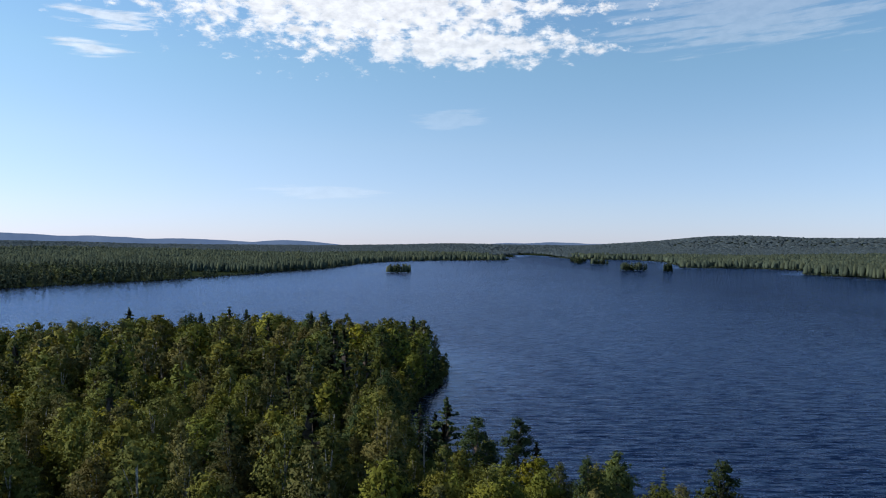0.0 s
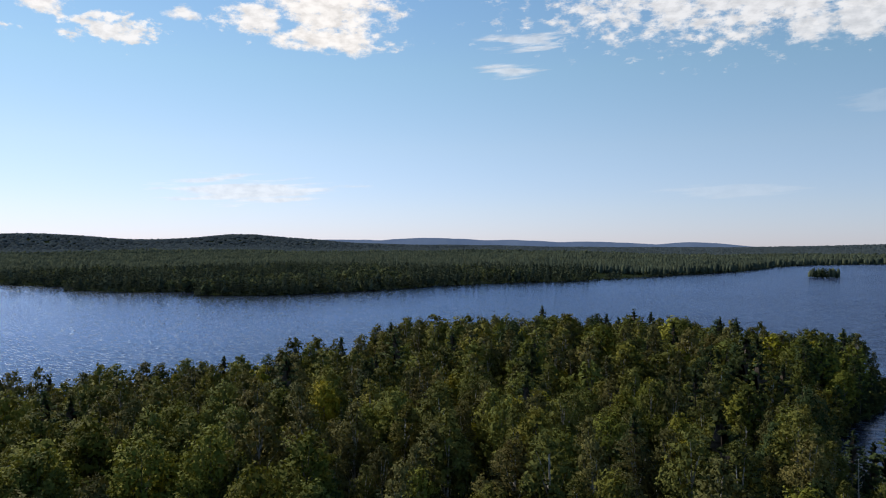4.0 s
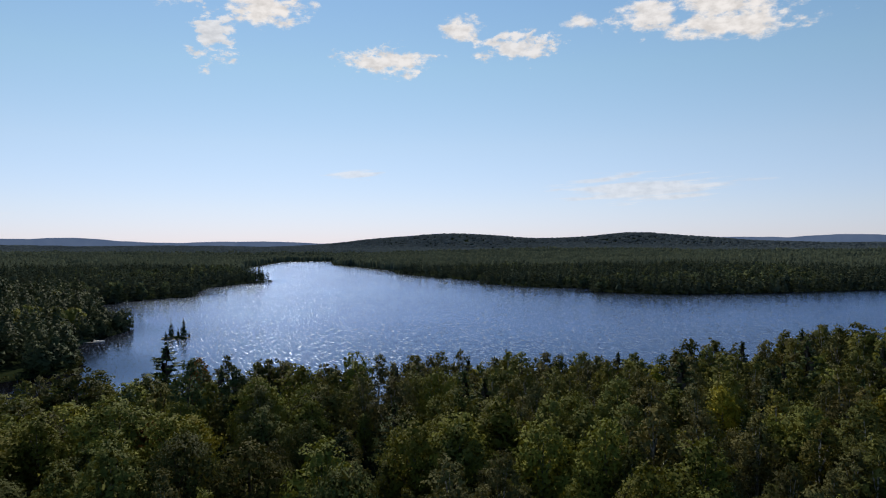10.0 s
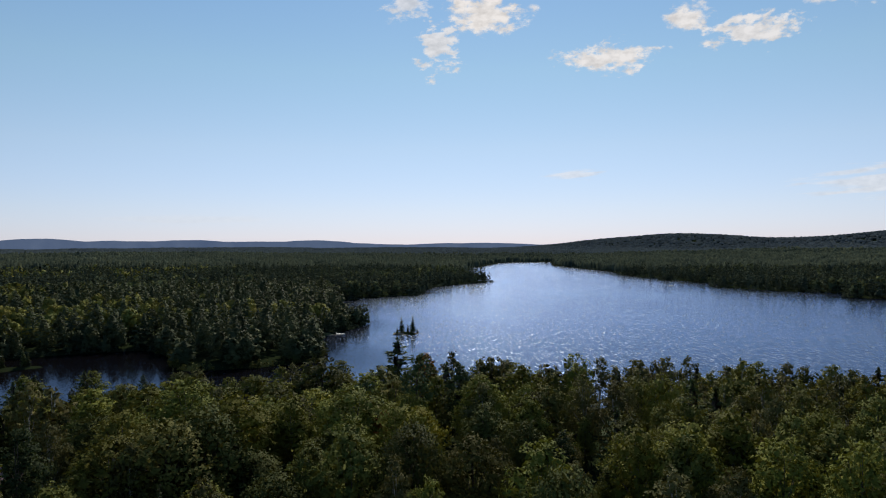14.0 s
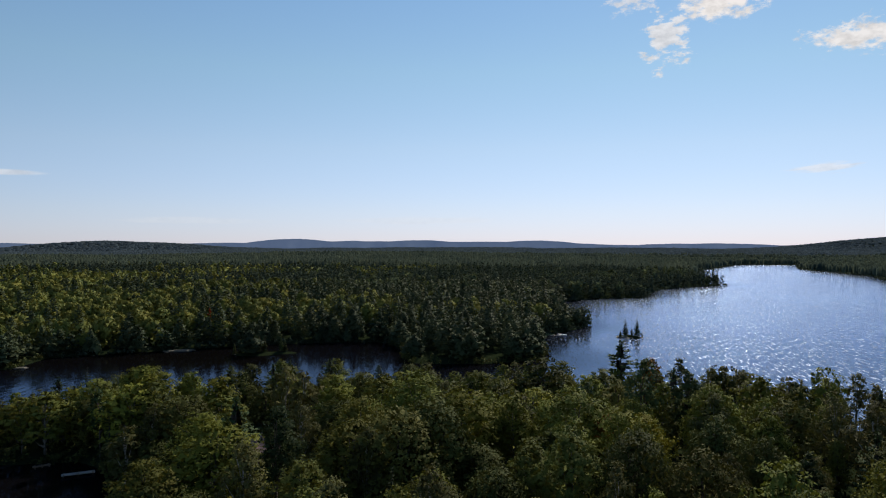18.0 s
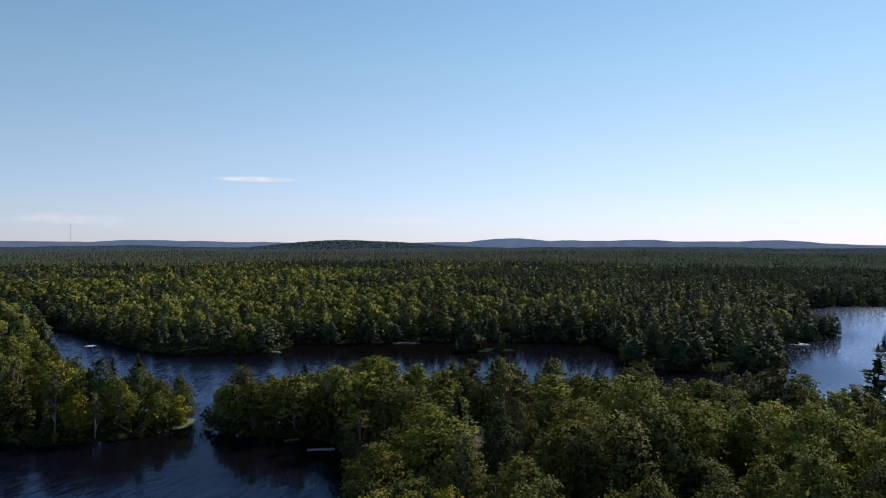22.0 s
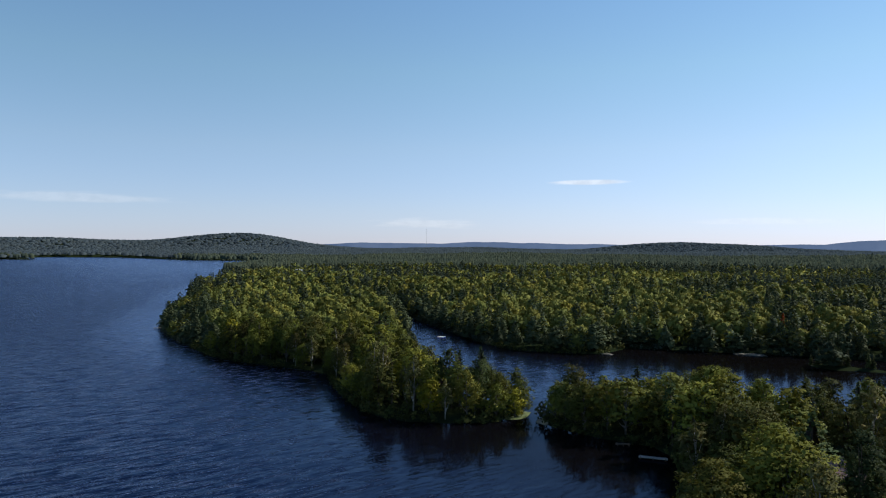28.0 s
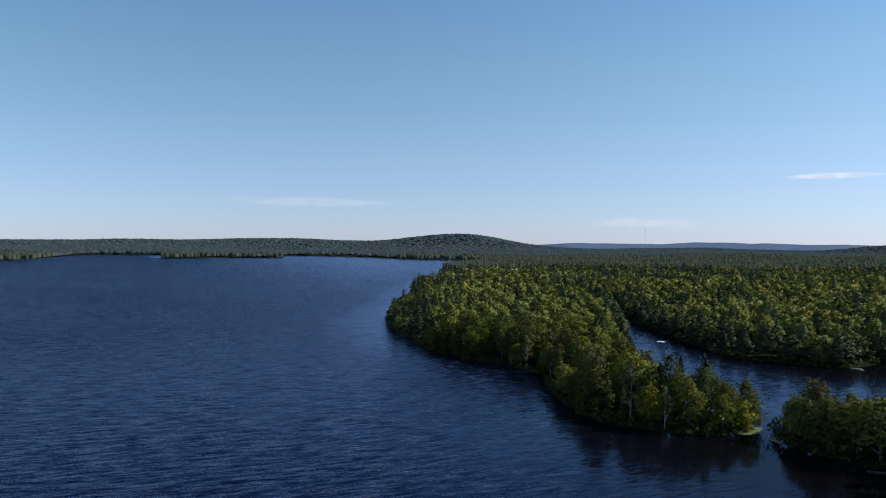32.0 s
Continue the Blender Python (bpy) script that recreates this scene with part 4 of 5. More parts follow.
def small_crown(r, cards, conifer):
    """One crown of height 1 and half width 1, as sprays: a domed one of many boughs, a tiered pine or a pointed spruce."""
    if not conifer:
        n = 13
        t = (np.arange(n) + 0.5) / n
        a = np.arange(n) * 2.4 + r.uniform(-0.5, 0.5, n)
        out = np.sqrt(np.clip(1 - (t * 1.02) ** 2.4, 0.03, 1)) * r.uniform(0.42, 0.72, n)
        cs = np.stack([out * np.cos(a), out * np.sin(a), 0.32 + 0.52 * t], -1)
        rs = r.uniform(0.26, 0.42, n) * (1.05 - 0.3 * t)
        k = r.choice(n, cards, p=rs ** 2 / (rs ** 2).sum())
        d = r.normal(size=(cards, 3)) + [0, 0, 0.45]
        d /= np.linalg.norm(d, axis=1)[:, None]
        c = cs[k] + d * (rs[k] * r.uniform(0.2, 1.2, cards) ** 0.5)[:, None] * [1, 1, 0.36]
        low = np.sort(r.choice(cards, cards // 9, replace=False))
        c[low, 2] = r.uniform(0.05, 0.4, len(low))
        return c, d + 0.35 * c * [1, 1, 0], np.full(cards, 0.30)
    if r.uniform() < 0.22:
        t = r.uniform(0.0, 1.0, cards) ** 0.8
        a = r.uniform(0, 2 * math.pi, cards)
        rad = ((1 - t) ** 0.8 * r.uniform(0.55, 1.0, cards) + 0.03) * 0.8
        return np.stack([rad * np.cos(a), rad * np.sin(a), 0.04 + 0.96 * t], -1), np.stack([np.cos(a), np.sin(a), 0.9 + 0 * a], -1), 0.15 + 0.34 * (1 - t)
    arms = max(9, cards // 6)
    t = (np.arange(arms) + r.uniform(0, 1, arms)) / arms
    reach = (1 - t ** 2.0) * (0.62 + 0.38 * np.minimum(1, 4 * t)) * r.uniform(0.5, 1.15, arms) + 0.12
    a = np.arange(arms) * 2.4 + r.uniform(-0.6, 0.6, arms)
    k = np.arange(cards) % arms
    q = r.uniform(0.25, 1.0, cards) ** 0.7
    way = np.stack([np.cos(a), np.sin(a)], -1)[k]
    side = np.stack([-way[:, 1], way[:, 0]], -1)
    xy = way * (reach[k] * q)[:, None] + side * (r.normal(0, 0.2, cards) * reach[k])[:, None]
    z = 0.10 + 0.86 * t[k] + 0.05 * q * reach[k] + r.normal(0, 0.008, cards)
    nor = np.stack([0.5 * way[:, 0], 0.5 * way[:, 1], np.full(cards, 0.9)], -1)
    return np.concatenate([xy, z[:, None]], 1), nor, 0.17 + 0.16 * (1 - t[k])


def woods(name, x, y, z, high, wide, cards, conifer, material, seed, label, spray=1.0):
    r = np.random.default_rng(seed)
    n = len(x)
    if not n:
        return
    c, nor, size = (np.array(q) for q in zip(*[small_crown(r, cards, conifer) for _ in range(14)]))
    pick, turn = r.integers(0, 14, n), r.uniform(0, 2 * math.pi, n)
    cs, sn = np.cos(turn)[:, None], np.sin(turn)[:, None]

    def turned(v):
        v = v[pick]
        return np.stack([cs * v[..., 0] - sn * v[..., 1], sn * v[..., 0] + cs * v[..., 1], v[..., 2]], -1)

    c, nor, size = turned(c), turned(nor), size[pick]
    sc = np.stack([wide, wide, high], -1)[:, None]
    p = c * sc + np.stack([x, y, z], -1)[:, None]
    nor = nor / np.linalg.norm(nor, axis=-1)[..., None]
    round_ = (c - [0, 0, 0.45]) * [1, 1, 1.8]
    bulge = 0.5 * nor + 0.9 * round_ + r.normal(0, 0.22, nor.shape)
    nor = nor + r.normal(0, 0.35, nor.shape)
    sz = size * wide[:, None] * spray * r.uniform(0.7, 1.3, size.shape)
    v, f = sprays(r, p.reshape(-1, 3), nor.reshape(-1, 3), sz.ravel(), three=True)
    own = r.uniform(0, 1, n)
    tint = np.repeat(own, cards * 3)
    shade = np.repeat(bulge.reshape(-1, 3), 3, 0)
    tagged(new(name, mesh_of(name, v, [f], material, True, tint, shade)), label, "forest", kind="stuff")


def far_crowns(name, x, y, z, high, wide, material, seed, label, lift):
    """The farthest trees: rounded or pointed crowns of a few facets each."""
    r = np.random.default_rng(seed)
    n, sides = len(x), 4
    pointed = (r.uniform(size=n) < 0.10)[:, None]
    a = np.linspace(0, 2 * math.pi, sides, endpoint=False)[None] + r.uniform(0, 6, (n, 1))
    rows = []
    for up, out in ((0.08, 1.0), (0.68, np.where(pointed, 0.55, 0.92)), (0.92, np.where(pointed, 0.2, 0.52))):
        k = r.uniform(0.7, 1.3, (n, sides)) * out * wide[:, None]
        h = high[:, None] * (up + r.uniform(-0.07, 0.07, (n, sides))) * np.where(pointed, 1.12, 0.95)
        rows.append(np.stack([x[:, None] + k * np.cos(a), y[:, None] + k * np.sin(a), z[:, None] + h], -1))
    tip = np.stack([x + r.normal(0, 0.15, n) * wide, y + r.normal(0, 0.15, n) * wide, z + high * np.where(pointed[:, 0], 1.15, 0.97)], -1)[:, None]
    v = np.concatenate(rows + [tip], 1).reshape(-1, 3)
    o = np.arange(n)[:, None] * (3 * sides + 1)
    quads, tris = [], []
    for j in range(sides):
        i2 = (j + 1) % sides
        quads += [np.concatenate([o + q * sides + j, o + q * sides + i2, o + (q + 1) * sides + i2, o + (q + 1) * sides + j], 1) for q in (0, 1)]
        tris.append(np.concatenate([o + 2 * sides + j, o + 2 * sides + i2, o + 3 * sides], 1))
    tint = np.repeat(r.uniform(0, 1, n), 3 * sides + 1)
    # normals turned up by lift so the crowns light evenly, as through haze
    up = v.reshape(n, -1, 3) - np.stack([x, y, z + 0.5 * high], -1)[:, None]
    up = (up / wide[:, None, None] * [0.6, 0.6, 0.3]).reshape(-1, 3) + [0, 0, lift]
    tagged(new(name, mesh_of(name, v, [np.concatenate(quads), np.concatenate(tris)], material, True, tint, up)), label, "forest", kind="stuff")


def ring(d0, d1, a0, a1, wide, deep, seed):
    """Places in a band round the point; wide and deep are the spacing across and along, at that distance."""
    r = np.random.default_rng(seed)
    xs, ys, d = [], [], d0
    while d < d1:
        n = int(radians(a1 - a0) * d / wide(d))
        a = radians(a0) + (np.arange(n) + r.uniform(0.1, 0.9, n)) / max(n, 1) * radians(a1 - a0)
        q = d + r.uniform(-0.5, 0.5, n) * deep(d)
        xs.append(-q * np.sin(a)), ys.append(q * np.cos(a))
        d += deep(d)
    return np.concatenate(xs), np.concatenate(ys), r


def band(d0, d1, a0, a1, wide, deep, seed, margin=2.0, skip_near=True):
    x, y, r = ring(d0, d1, a0, a1, wide, deep, seed)
    s = shore(x, y)
    ok = s > margin
    ok &= ~inside(HOME, x, y)
    if skip_near:
        ok &= ~near_arm(x, y)
    for a, b, c in CLEAR:
        ok &= (x - a) ** 2 + (y - b) ** 2 > c * c
    x, y, s = x[ok], y[ok], s[ok]
    return x, y, s, land_height(x, y, s) - 0.2, r


def far_woods():
    # across the channel and down the near arm
    x, y, s, z, r = band(262, 620, 78, 172, lambda d: 9.2, lambda d: 8.8, 31, 1.2)
    mix_ = patchy(x, y, 70.0, 4.0) + 0.22 * r.normal(size=len(x)) - 0.75 * (s < 11) + 0.06 + 0.2 * (bearing(x, y) > 130) - 0.45 * (bearing(x, y) + 26 * patchy(x, y, 160.0, 9.0) < 108)
    leaf = mix_ > -0.06
    hh = np.where(leaf, 14.5, 17.5) * r.uniform(0.66, 1.2, len(x)) * np.where(s < 9, 0.72, 1)
    front = np.hypot(x, y) < 430
    for sel, con, nm, mt, lb, w, cards, spray in (
            (leaf & front, False, "mixed_woods", WOODS_LEAF, "green and yellowing hardwood forest across the channel", 6.3, 680, 0.38),
            (leaf & ~front, False, "mixed_woods", WOODS_LEAF, "rolling hardwood forest turning yellow behind the channel", 6.4, 360, 0.5),
            (~leaf & front, True, "softwood_stand", WOODS_NEEDLE, "dark pine and spruce forest across the channel", 4.2, 420, 0.62),
            (~leaf & ~front, True, "softwood_stand", WOODS_NEEDLE, "dark pines among the hardwoods behind the channel", 4.3, 210, 0.85)):
        woods(nm, x[sel], y[sel], z[sel], hh[sel], w * r.uniform(0.75, 1.25, sel.sum()), cards, con, mt, 41 + con, lb, spray)
    x, y, s, z, r = band(620, 1150, 20, 172, lambda d: d / 105, lambda d: d / 66, 32, 0.6)
    warm = bearing(x, y) + 26 * patchy(x, y, 160.0, 9.0) + 5 * r.normal(size=len(x)) > 110
    mix_ = patchy(x, y, 110.0, 4.0) + 0.2 * r.normal(size=len(x)) - 0.2 * (s < 25) + 0.3 * warm - 0.24
    leaf = mix_ > 0.02
    hh = np.where(leaf, 14.5, 16.5) * r.uniform(0.74, 1.16, len(x)) * (1 + 0.35 * patchy(x, y, 45.0, 6.0))
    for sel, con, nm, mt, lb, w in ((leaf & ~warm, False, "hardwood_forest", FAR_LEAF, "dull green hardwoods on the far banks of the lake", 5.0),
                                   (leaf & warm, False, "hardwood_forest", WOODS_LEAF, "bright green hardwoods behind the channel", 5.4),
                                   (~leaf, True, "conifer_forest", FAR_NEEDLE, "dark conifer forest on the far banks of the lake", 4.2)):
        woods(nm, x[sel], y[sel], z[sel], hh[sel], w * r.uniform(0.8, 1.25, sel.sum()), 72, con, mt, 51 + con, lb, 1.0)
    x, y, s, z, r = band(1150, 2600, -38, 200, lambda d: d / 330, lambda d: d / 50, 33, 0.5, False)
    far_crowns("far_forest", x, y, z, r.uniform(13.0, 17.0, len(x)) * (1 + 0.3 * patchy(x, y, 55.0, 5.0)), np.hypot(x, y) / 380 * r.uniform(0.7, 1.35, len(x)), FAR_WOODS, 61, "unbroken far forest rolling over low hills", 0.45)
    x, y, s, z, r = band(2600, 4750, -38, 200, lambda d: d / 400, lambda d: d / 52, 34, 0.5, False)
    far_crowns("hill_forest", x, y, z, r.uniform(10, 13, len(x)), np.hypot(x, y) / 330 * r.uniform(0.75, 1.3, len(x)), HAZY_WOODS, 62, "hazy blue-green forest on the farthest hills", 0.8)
    # the tall edge of the forest, right up to the water
    line, nxt = LAKE, np.roll(LAKE, -1, 0)
    xs, ys = [], []
    for p, q in zip(line, nxt):
        d = np.hypot(*p)
        if 300 < d < 1200:
            n = int(np.linalg.norm(q - p) / (d / 150)) + 1
            w = p + (q - p) * rng.uniform(0, 1, (n, 1)) + rng.normal(0, 4.5, (n, 2)) * max(1.0, d / 600)
            xs.append(w[:, 0]), ys.append(w[:, 1])
    x, y = np.concatenate(xs), np.concatenate(ys)
    s = shore(x, y)
    ok = (s > 1.0) & (s < 14) & ~inside(HOME, x, y) & ~near_arm(x, y) & (bearing(x, y) > -36)
    for a, b, c in CLEAR:
        ok &= (x - a) ** 2 + (y - b) ** 2 > c * c
    x, y, s = x[ok], y[ok], s[ok]
    n, d, tall = len(x), np.hypot(x, y), rng.uniform(6.5, 12.5, len(x))
    z, con = land_height(x, y, s) - 0.2, patchy(x, y, 60.0, 3.0) + rng.normal(0, 0.25, len(x)) > -0.4
    for sel, nm, c_, mt, lb in ((con & (d < 600), "shore_pines", True, WOODS_NEEDLE, "dark pines and spruces leaning over the water"), (~con & (d < 600), "shore_hardwoods", False, WOODS_LEAF, "leafy hardwoods at the water's edge"),
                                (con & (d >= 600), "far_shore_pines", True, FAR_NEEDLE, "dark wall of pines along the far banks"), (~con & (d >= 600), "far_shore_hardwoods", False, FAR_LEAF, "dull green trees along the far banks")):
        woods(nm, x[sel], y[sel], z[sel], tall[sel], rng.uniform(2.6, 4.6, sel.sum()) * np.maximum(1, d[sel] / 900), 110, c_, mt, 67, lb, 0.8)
    # wooded islets out on the lake
    xs, ys = [], []
    for px, py, a, b, turn in ISLETS[:6]:
        t, q = rng.uniform(0, 2 * math.pi, 46), np.sqrt(rng.uniform(0, 0.85, 46))
        u, w = a * q * np.cos(t), b * q * np.sin(t)
        c, n = math.cos(radians(turn)), math.sin(radians(turn))
        xs.append(px + c * u - n * w), ys.append(py + n * u + c * w)
    x, y = np.concatenate(xs), np.concatenate(ys)
    woods("islet_pines", x, y, np.full(len(x), 0.5), rng.uniform(8, 16, len(x)), rng.uniform(2.4, 3.8, len(x)), 60, True, WOODS_NEEDLE, 63, "dark pines crowding small rocky islets", 1.15)
    # scrub along the near shores
    xs, ys = [], []
    for line in (HOME, LAKE):
        a, b = line, np.roll(line, -1, 0)
        for p, q in zip(a, b):
            if np.hypot(*p) > 2600:
                continue
            n = int(np.linalg.norm(q - p) / (1.1 if np.hypot(*p) < 330 else np.hypot(*p) / 190)) + 1
            t = rng.uniform(0, 1, (n, 1))
            w = p + (q - p) * t + rng.normal(0, 0.5, (n, 2))
            xs.append(w[:, 0]), ys.append(w[:, 1])
    x, y = np.concatenate(xs), np.concatenate(ys)
    s = shore(x, y)
    keep = (s > -0.9) & (s < 4) & (bearing(x, y) < 175) & (bearing(x, y) > -30) & (np.hypot(x, y) > 100)
    for a, b, c in CLEAR[4:5]:
        keep &= (x - a) ** 2 + (y - b) ** 2 > c * c
    x, y, s = x[keep], y[keep], s[keep]
    far = np.hypot(x, y) > 330
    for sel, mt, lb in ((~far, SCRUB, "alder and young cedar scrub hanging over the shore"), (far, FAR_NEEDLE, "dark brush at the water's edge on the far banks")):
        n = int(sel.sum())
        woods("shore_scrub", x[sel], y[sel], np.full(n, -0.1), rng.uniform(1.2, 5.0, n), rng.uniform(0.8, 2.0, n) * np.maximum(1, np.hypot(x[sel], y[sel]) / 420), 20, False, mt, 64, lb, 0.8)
    # undergrowth on the floor of the near woods
    x, y, s = scatter(-260, 60, -330, 330, 5.2, lambda x, y: wooded(x, y) | near_arm(x, y), 28)
    keep = np.ones(len(x), bool)
    for a, b, c in CLEAR:
        keep &= (x - a) ** 2 + (y - b) ** 2 > (c + 1) ** 2
    x, y, s = x[keep], y[keep], s[keep]
    woods("undergrowth", x, y, land_height(x, y, s) - 0.2, rng.uniform(1.0, 4.5, len(x)), rng.uniform(1.0, 2.2, len(x)), 14, False, SCRUB, 66, "saplings and bushes under the tall trees", 1.0)
    # the woods right under the hovering eye, and round the rest of the point
    x, y, s = scatter(-120, 60, -60, 120, 7.5, lambda x, y: inside(HOME, x, y) & ~wooded(x, y) & (np.hypot(x, y) > 26), 27)
    woods("undergrown_woods", x, y, land_height(x, y, s), rng.uniform(9, 14, len(x)), rng.uniform(3, 4.4, len(x)), 60, False, WOODS_LEAF, 65, "green hardwood trees at the root of the point", 0.9)


far_woods()
r_ = np.random.default_rng(77)
for qx in range(-3, 4):
    for qy in range(-3, 4):
        ax, ay = qx * 7.4 + r_.uniform(-1.5, 1.5), qy * 7.4 + r_.uniform(-1.5, 1.5)
        if math.hypot(ax, ay) < 26 and spot(ax, ay)[1] > 2:
            single(("birch", "aspen", "maple")[int(r_.integers(3))], ax, ay, r_.uniform(9, 13), int(r_.integers(4)))

# ---- things on the shores ----


def box(sx, sy, sz, x=0.0, y=0.0, z=0.0, bevel=0.0):
    """A box that stands on z, its edges a little rounded."""
    bm = bmesh.new()
    bmesh.ops.create_cube(bm, size=1.0, matrix=Matrix.Translation((x, y, z + sz / 2)) @ Matrix.Diagonal((sx, sy, sz, 1)))
    if bevel:
        bmesh.ops.bevel(bm, geom=bm.edges[:], offset=bevel, segments=1, affect="EDGES")
    return bm


def rod(r, length, x=0.0, y=0.0, z=0.0, sides=8, r2=None):
    bm = bmesh.new()
    bmesh.ops.create_cone(bm, cap_ends=True, segments=sides, radius1=r, radius2=r if r2 is None else r2, depth=length, matrix=Matrix.Translation((x, y, z + length / 2)))
    return bm


def piece(name, bm, material, parent, label="", m=None):
    me = bpy.data.meshes.new(name)
    bm.to_mesh(me)
    bm.free()
    me.materials.append(material)
    return part(name, me, parent, label, m)


def thing(name, x, y, z, turn, label, category, group=""):
    ob = tagged(new(name), label, category, group)
    ob.matrix_basis = pose(x, y, z, 0, 0, turn)
    return ob


def dock(x, y, turn, length, wide, label, legs=3, wood=None):
    wood = wood or DECK
    d = thing("dock", x, y, 0.0, turn, label, "dock", "docks on the lake")
    me = None
    n = int(length / 0.30)
    for i in range(n):
        if me is None:
            b = piece("board", box(0.27, wide, 0.05, 0, 0, 0, 0.008), wood, d)
            me = b.data
        else:
            b = part("board", me, d)
        b.matrix_basis = pose(-length / 2 + 0.15 + i * 0.30, random.uniform(-0.02, 0.02), 0.45, 0, 0, random.uniform(-0.6, 0.6))
    for side in (-1, 1):
        piece("beam", box(length, 0.12, 0.18, 0, side * (wide / 2 - 0.2), 0.27), wood, d)
        for i in range(legs):
            piece("post", rod(0.09, 2.2, -length / 2 + 0.4 + i * (length - 0.8) / (legs - 1), side * (wide / 2 - 0.05), -1.6), LOGS, d)
    return d


def gable(w, d, rise, over, thick):
    """One slope of a roof, in the plane of the rafters; the other is its mirror."""
    run = w / 2 + over
    bm = bmesh.new()
    drop = rise * run / (w / 2)
    pts = [(0, -d / 2 - over, 0), (0, d / 2 + over, 0), (run, d / 2 + over, -drop), (run, -d / 2 - over, -drop)]
    top = [bm.verts.new((a, b, c + thick)) for a, b, c in pts]
    low = [bm.verts.new(p) for p in pts]
    bm.faces.new(top[::-1]), bm.faces.new(low)
    for i in range(4):
        bm.faces.new((top[i], top[(i + 1) % 4], low[(i + 1) % 4], low[i]))
    bmesh.ops.recalc_face_normals(bm, faces=bm.faces[:])
    return bm


def cottage(x, y, turn, w, d, h, rise, label, siding, roofing, chimney=True):
    z, _ = spot(x, y)
    c = thing("cottage", x, y, z - 0.1, turn, label, "house", "cottages on the shore")
    bm = box(w, d, h)
    for side in (-1, 1):
        v = [bm.verts.new(p) for p in ((-w / 2, side * d / 2, h), (w / 2, side * d / 2, h), (0, side * d / 2, h + rise))]
        bm.faces.new(v)
    wall = piece("wall", bm, siding, c)
    for m in (Matrix.Identity(4), Matrix.Rotation(math.pi, 4, "Z")):
        slope = piece("roof", gable(w, d, rise, 0.5, 0.12), roofing, c, m=Matrix.Translation((0, 0, h + rise)) @ m)
        course = None
        for i in range(1, 9):
            u = i / 9 * (w / 2 + 0.5)
            if course is None:
                b = piece("shingle_course", box(0.10, d + 1.0, 0.035), roofing, slope)
                course = b.data
            else:
                b = part("shingle_course", course, slope)
            b.matrix_basis = Matrix.Translation((u, 0, 0.12 - u * rise / (w / 2))) @ Matrix.Rotation(math.atan2(rise, w / 2), 4, "Y")
    piece("ridge_cap", box(0.3, d + 1.05, 0.08, 0, 0, h + rise + 0.08, 0.02), roofing, c)
    if chimney:
        ch = piece("chimney", box(0.7, 0.7, 1.9, w * 0.2, d * 0.2, h + rise * 0.45, 0.02), ROCK, c)
        piece("cap", box(0.9, 0.9, 0.1, w * 0.2, d * 0.2, h + rise * 0.45 + 1.9), ROCK, ch)
    for side in (-1, 1):
        for k in (-0.25, 0.25):
            win = piece("window", box(0.12, 1.5, 1.2, side * w / 2, k * d, 1.0, 0.02), WHITE, c, "white window frame")
            piece("pane", box(0.04, 1.3, 1.0, side * (w / 2 + 0.06), k * d, 1.1), GLASS, win)
    door = piece("door", box(0.95, 0.1, 2.05, w * 0.15, -d / 2 - 0.02, 0.15, 0.01), DECK, c)
    piece("handle", rod(0.03, 0.14, w * 0.15 + 0.36, -d / 2 - 0.1, 1.05), STEEL, door)
    return c


def hull(length, beam, depth, fine=1.6, stern=0.75):
    """A boat's skin from bow to stern, open above, with some thickness to its rim."""
    bm = bmesh.new()
    n, rings = 14, []
    for i in range(n):
        t = i / (n - 1)
        half = beam / 2 * (1 - max(0, (t - 0.45) / 0.55) ** fine) * (stern + (1 - stern) * min(1, t / 0.45))
        lift = depth * (0.25 * max(0, t - 0.5) ** 2 * 4)
        ring = []
        for a, q in ((1.0, 1.0), (0.96, 0.55), (0.7, 0.15), (0.0, 0.0), (-0.7, 0.15), (-0.96, 0.55), (-1.0, 1.0)):
            ring.append(bm.verts.new((t * length - length / 2, a * half, q * depth + lift * (0.4 + 0.6 * q))))
        rings.append(ring)
    for a, b in zip(rings, rings[1:]):
        for i in range(6):
            bm.faces.new((a[i], a[i + 1], b[i + 1], b[i]))
    bm.faces.new(rings[0])
    bmesh.ops.recalc_face_normals(bm, faces=bm.faces[:])
    bmesh.ops.solidify(bm, geom=bm.faces[:], thickness=0.05)
    return bm


def motorboat(x, y, z, turn, length, label):
    b = thing("motorboat", x, y, z, turn, label, "boat", "boats on the lake")
    h = piece("hull", hull(length, length * 0.36, 0.8), WHITE, b)
    piece("rubbing_strake", box(length * 0.9, length * 0.37, 0.06, -0.05 * length, 0, 0.72, 0.02), STEEL, h)
    piece("deck", box(length * 0.30, length * 0.28, 0.06, length * 0.22, 0, 0.80, 0.02), WHITE, b)
    piece("windscreen", box(0.05, length * 0.27, 0.42, length * 0.07, 0, 0.84, 0.01), GLASS, b)
    for k in (-0.08, -0.26):
        piece("seat", box(0.5, length * 0.26, 0.42, k * length, 0, 0.3, 0.05), WHITE, b)
    motor = piece("outboard_motor", box(0.42, 0.34, 0.6, -length / 2 - 0.15, 0, 0.7, 0.08), STEEL, b, "grey outboard motor")
    piece("leg", box(0.14, 0.12, 0.9, -length / 2 - 0.2, 0, -0.2, 0.02), STEEL, motor)
    return b


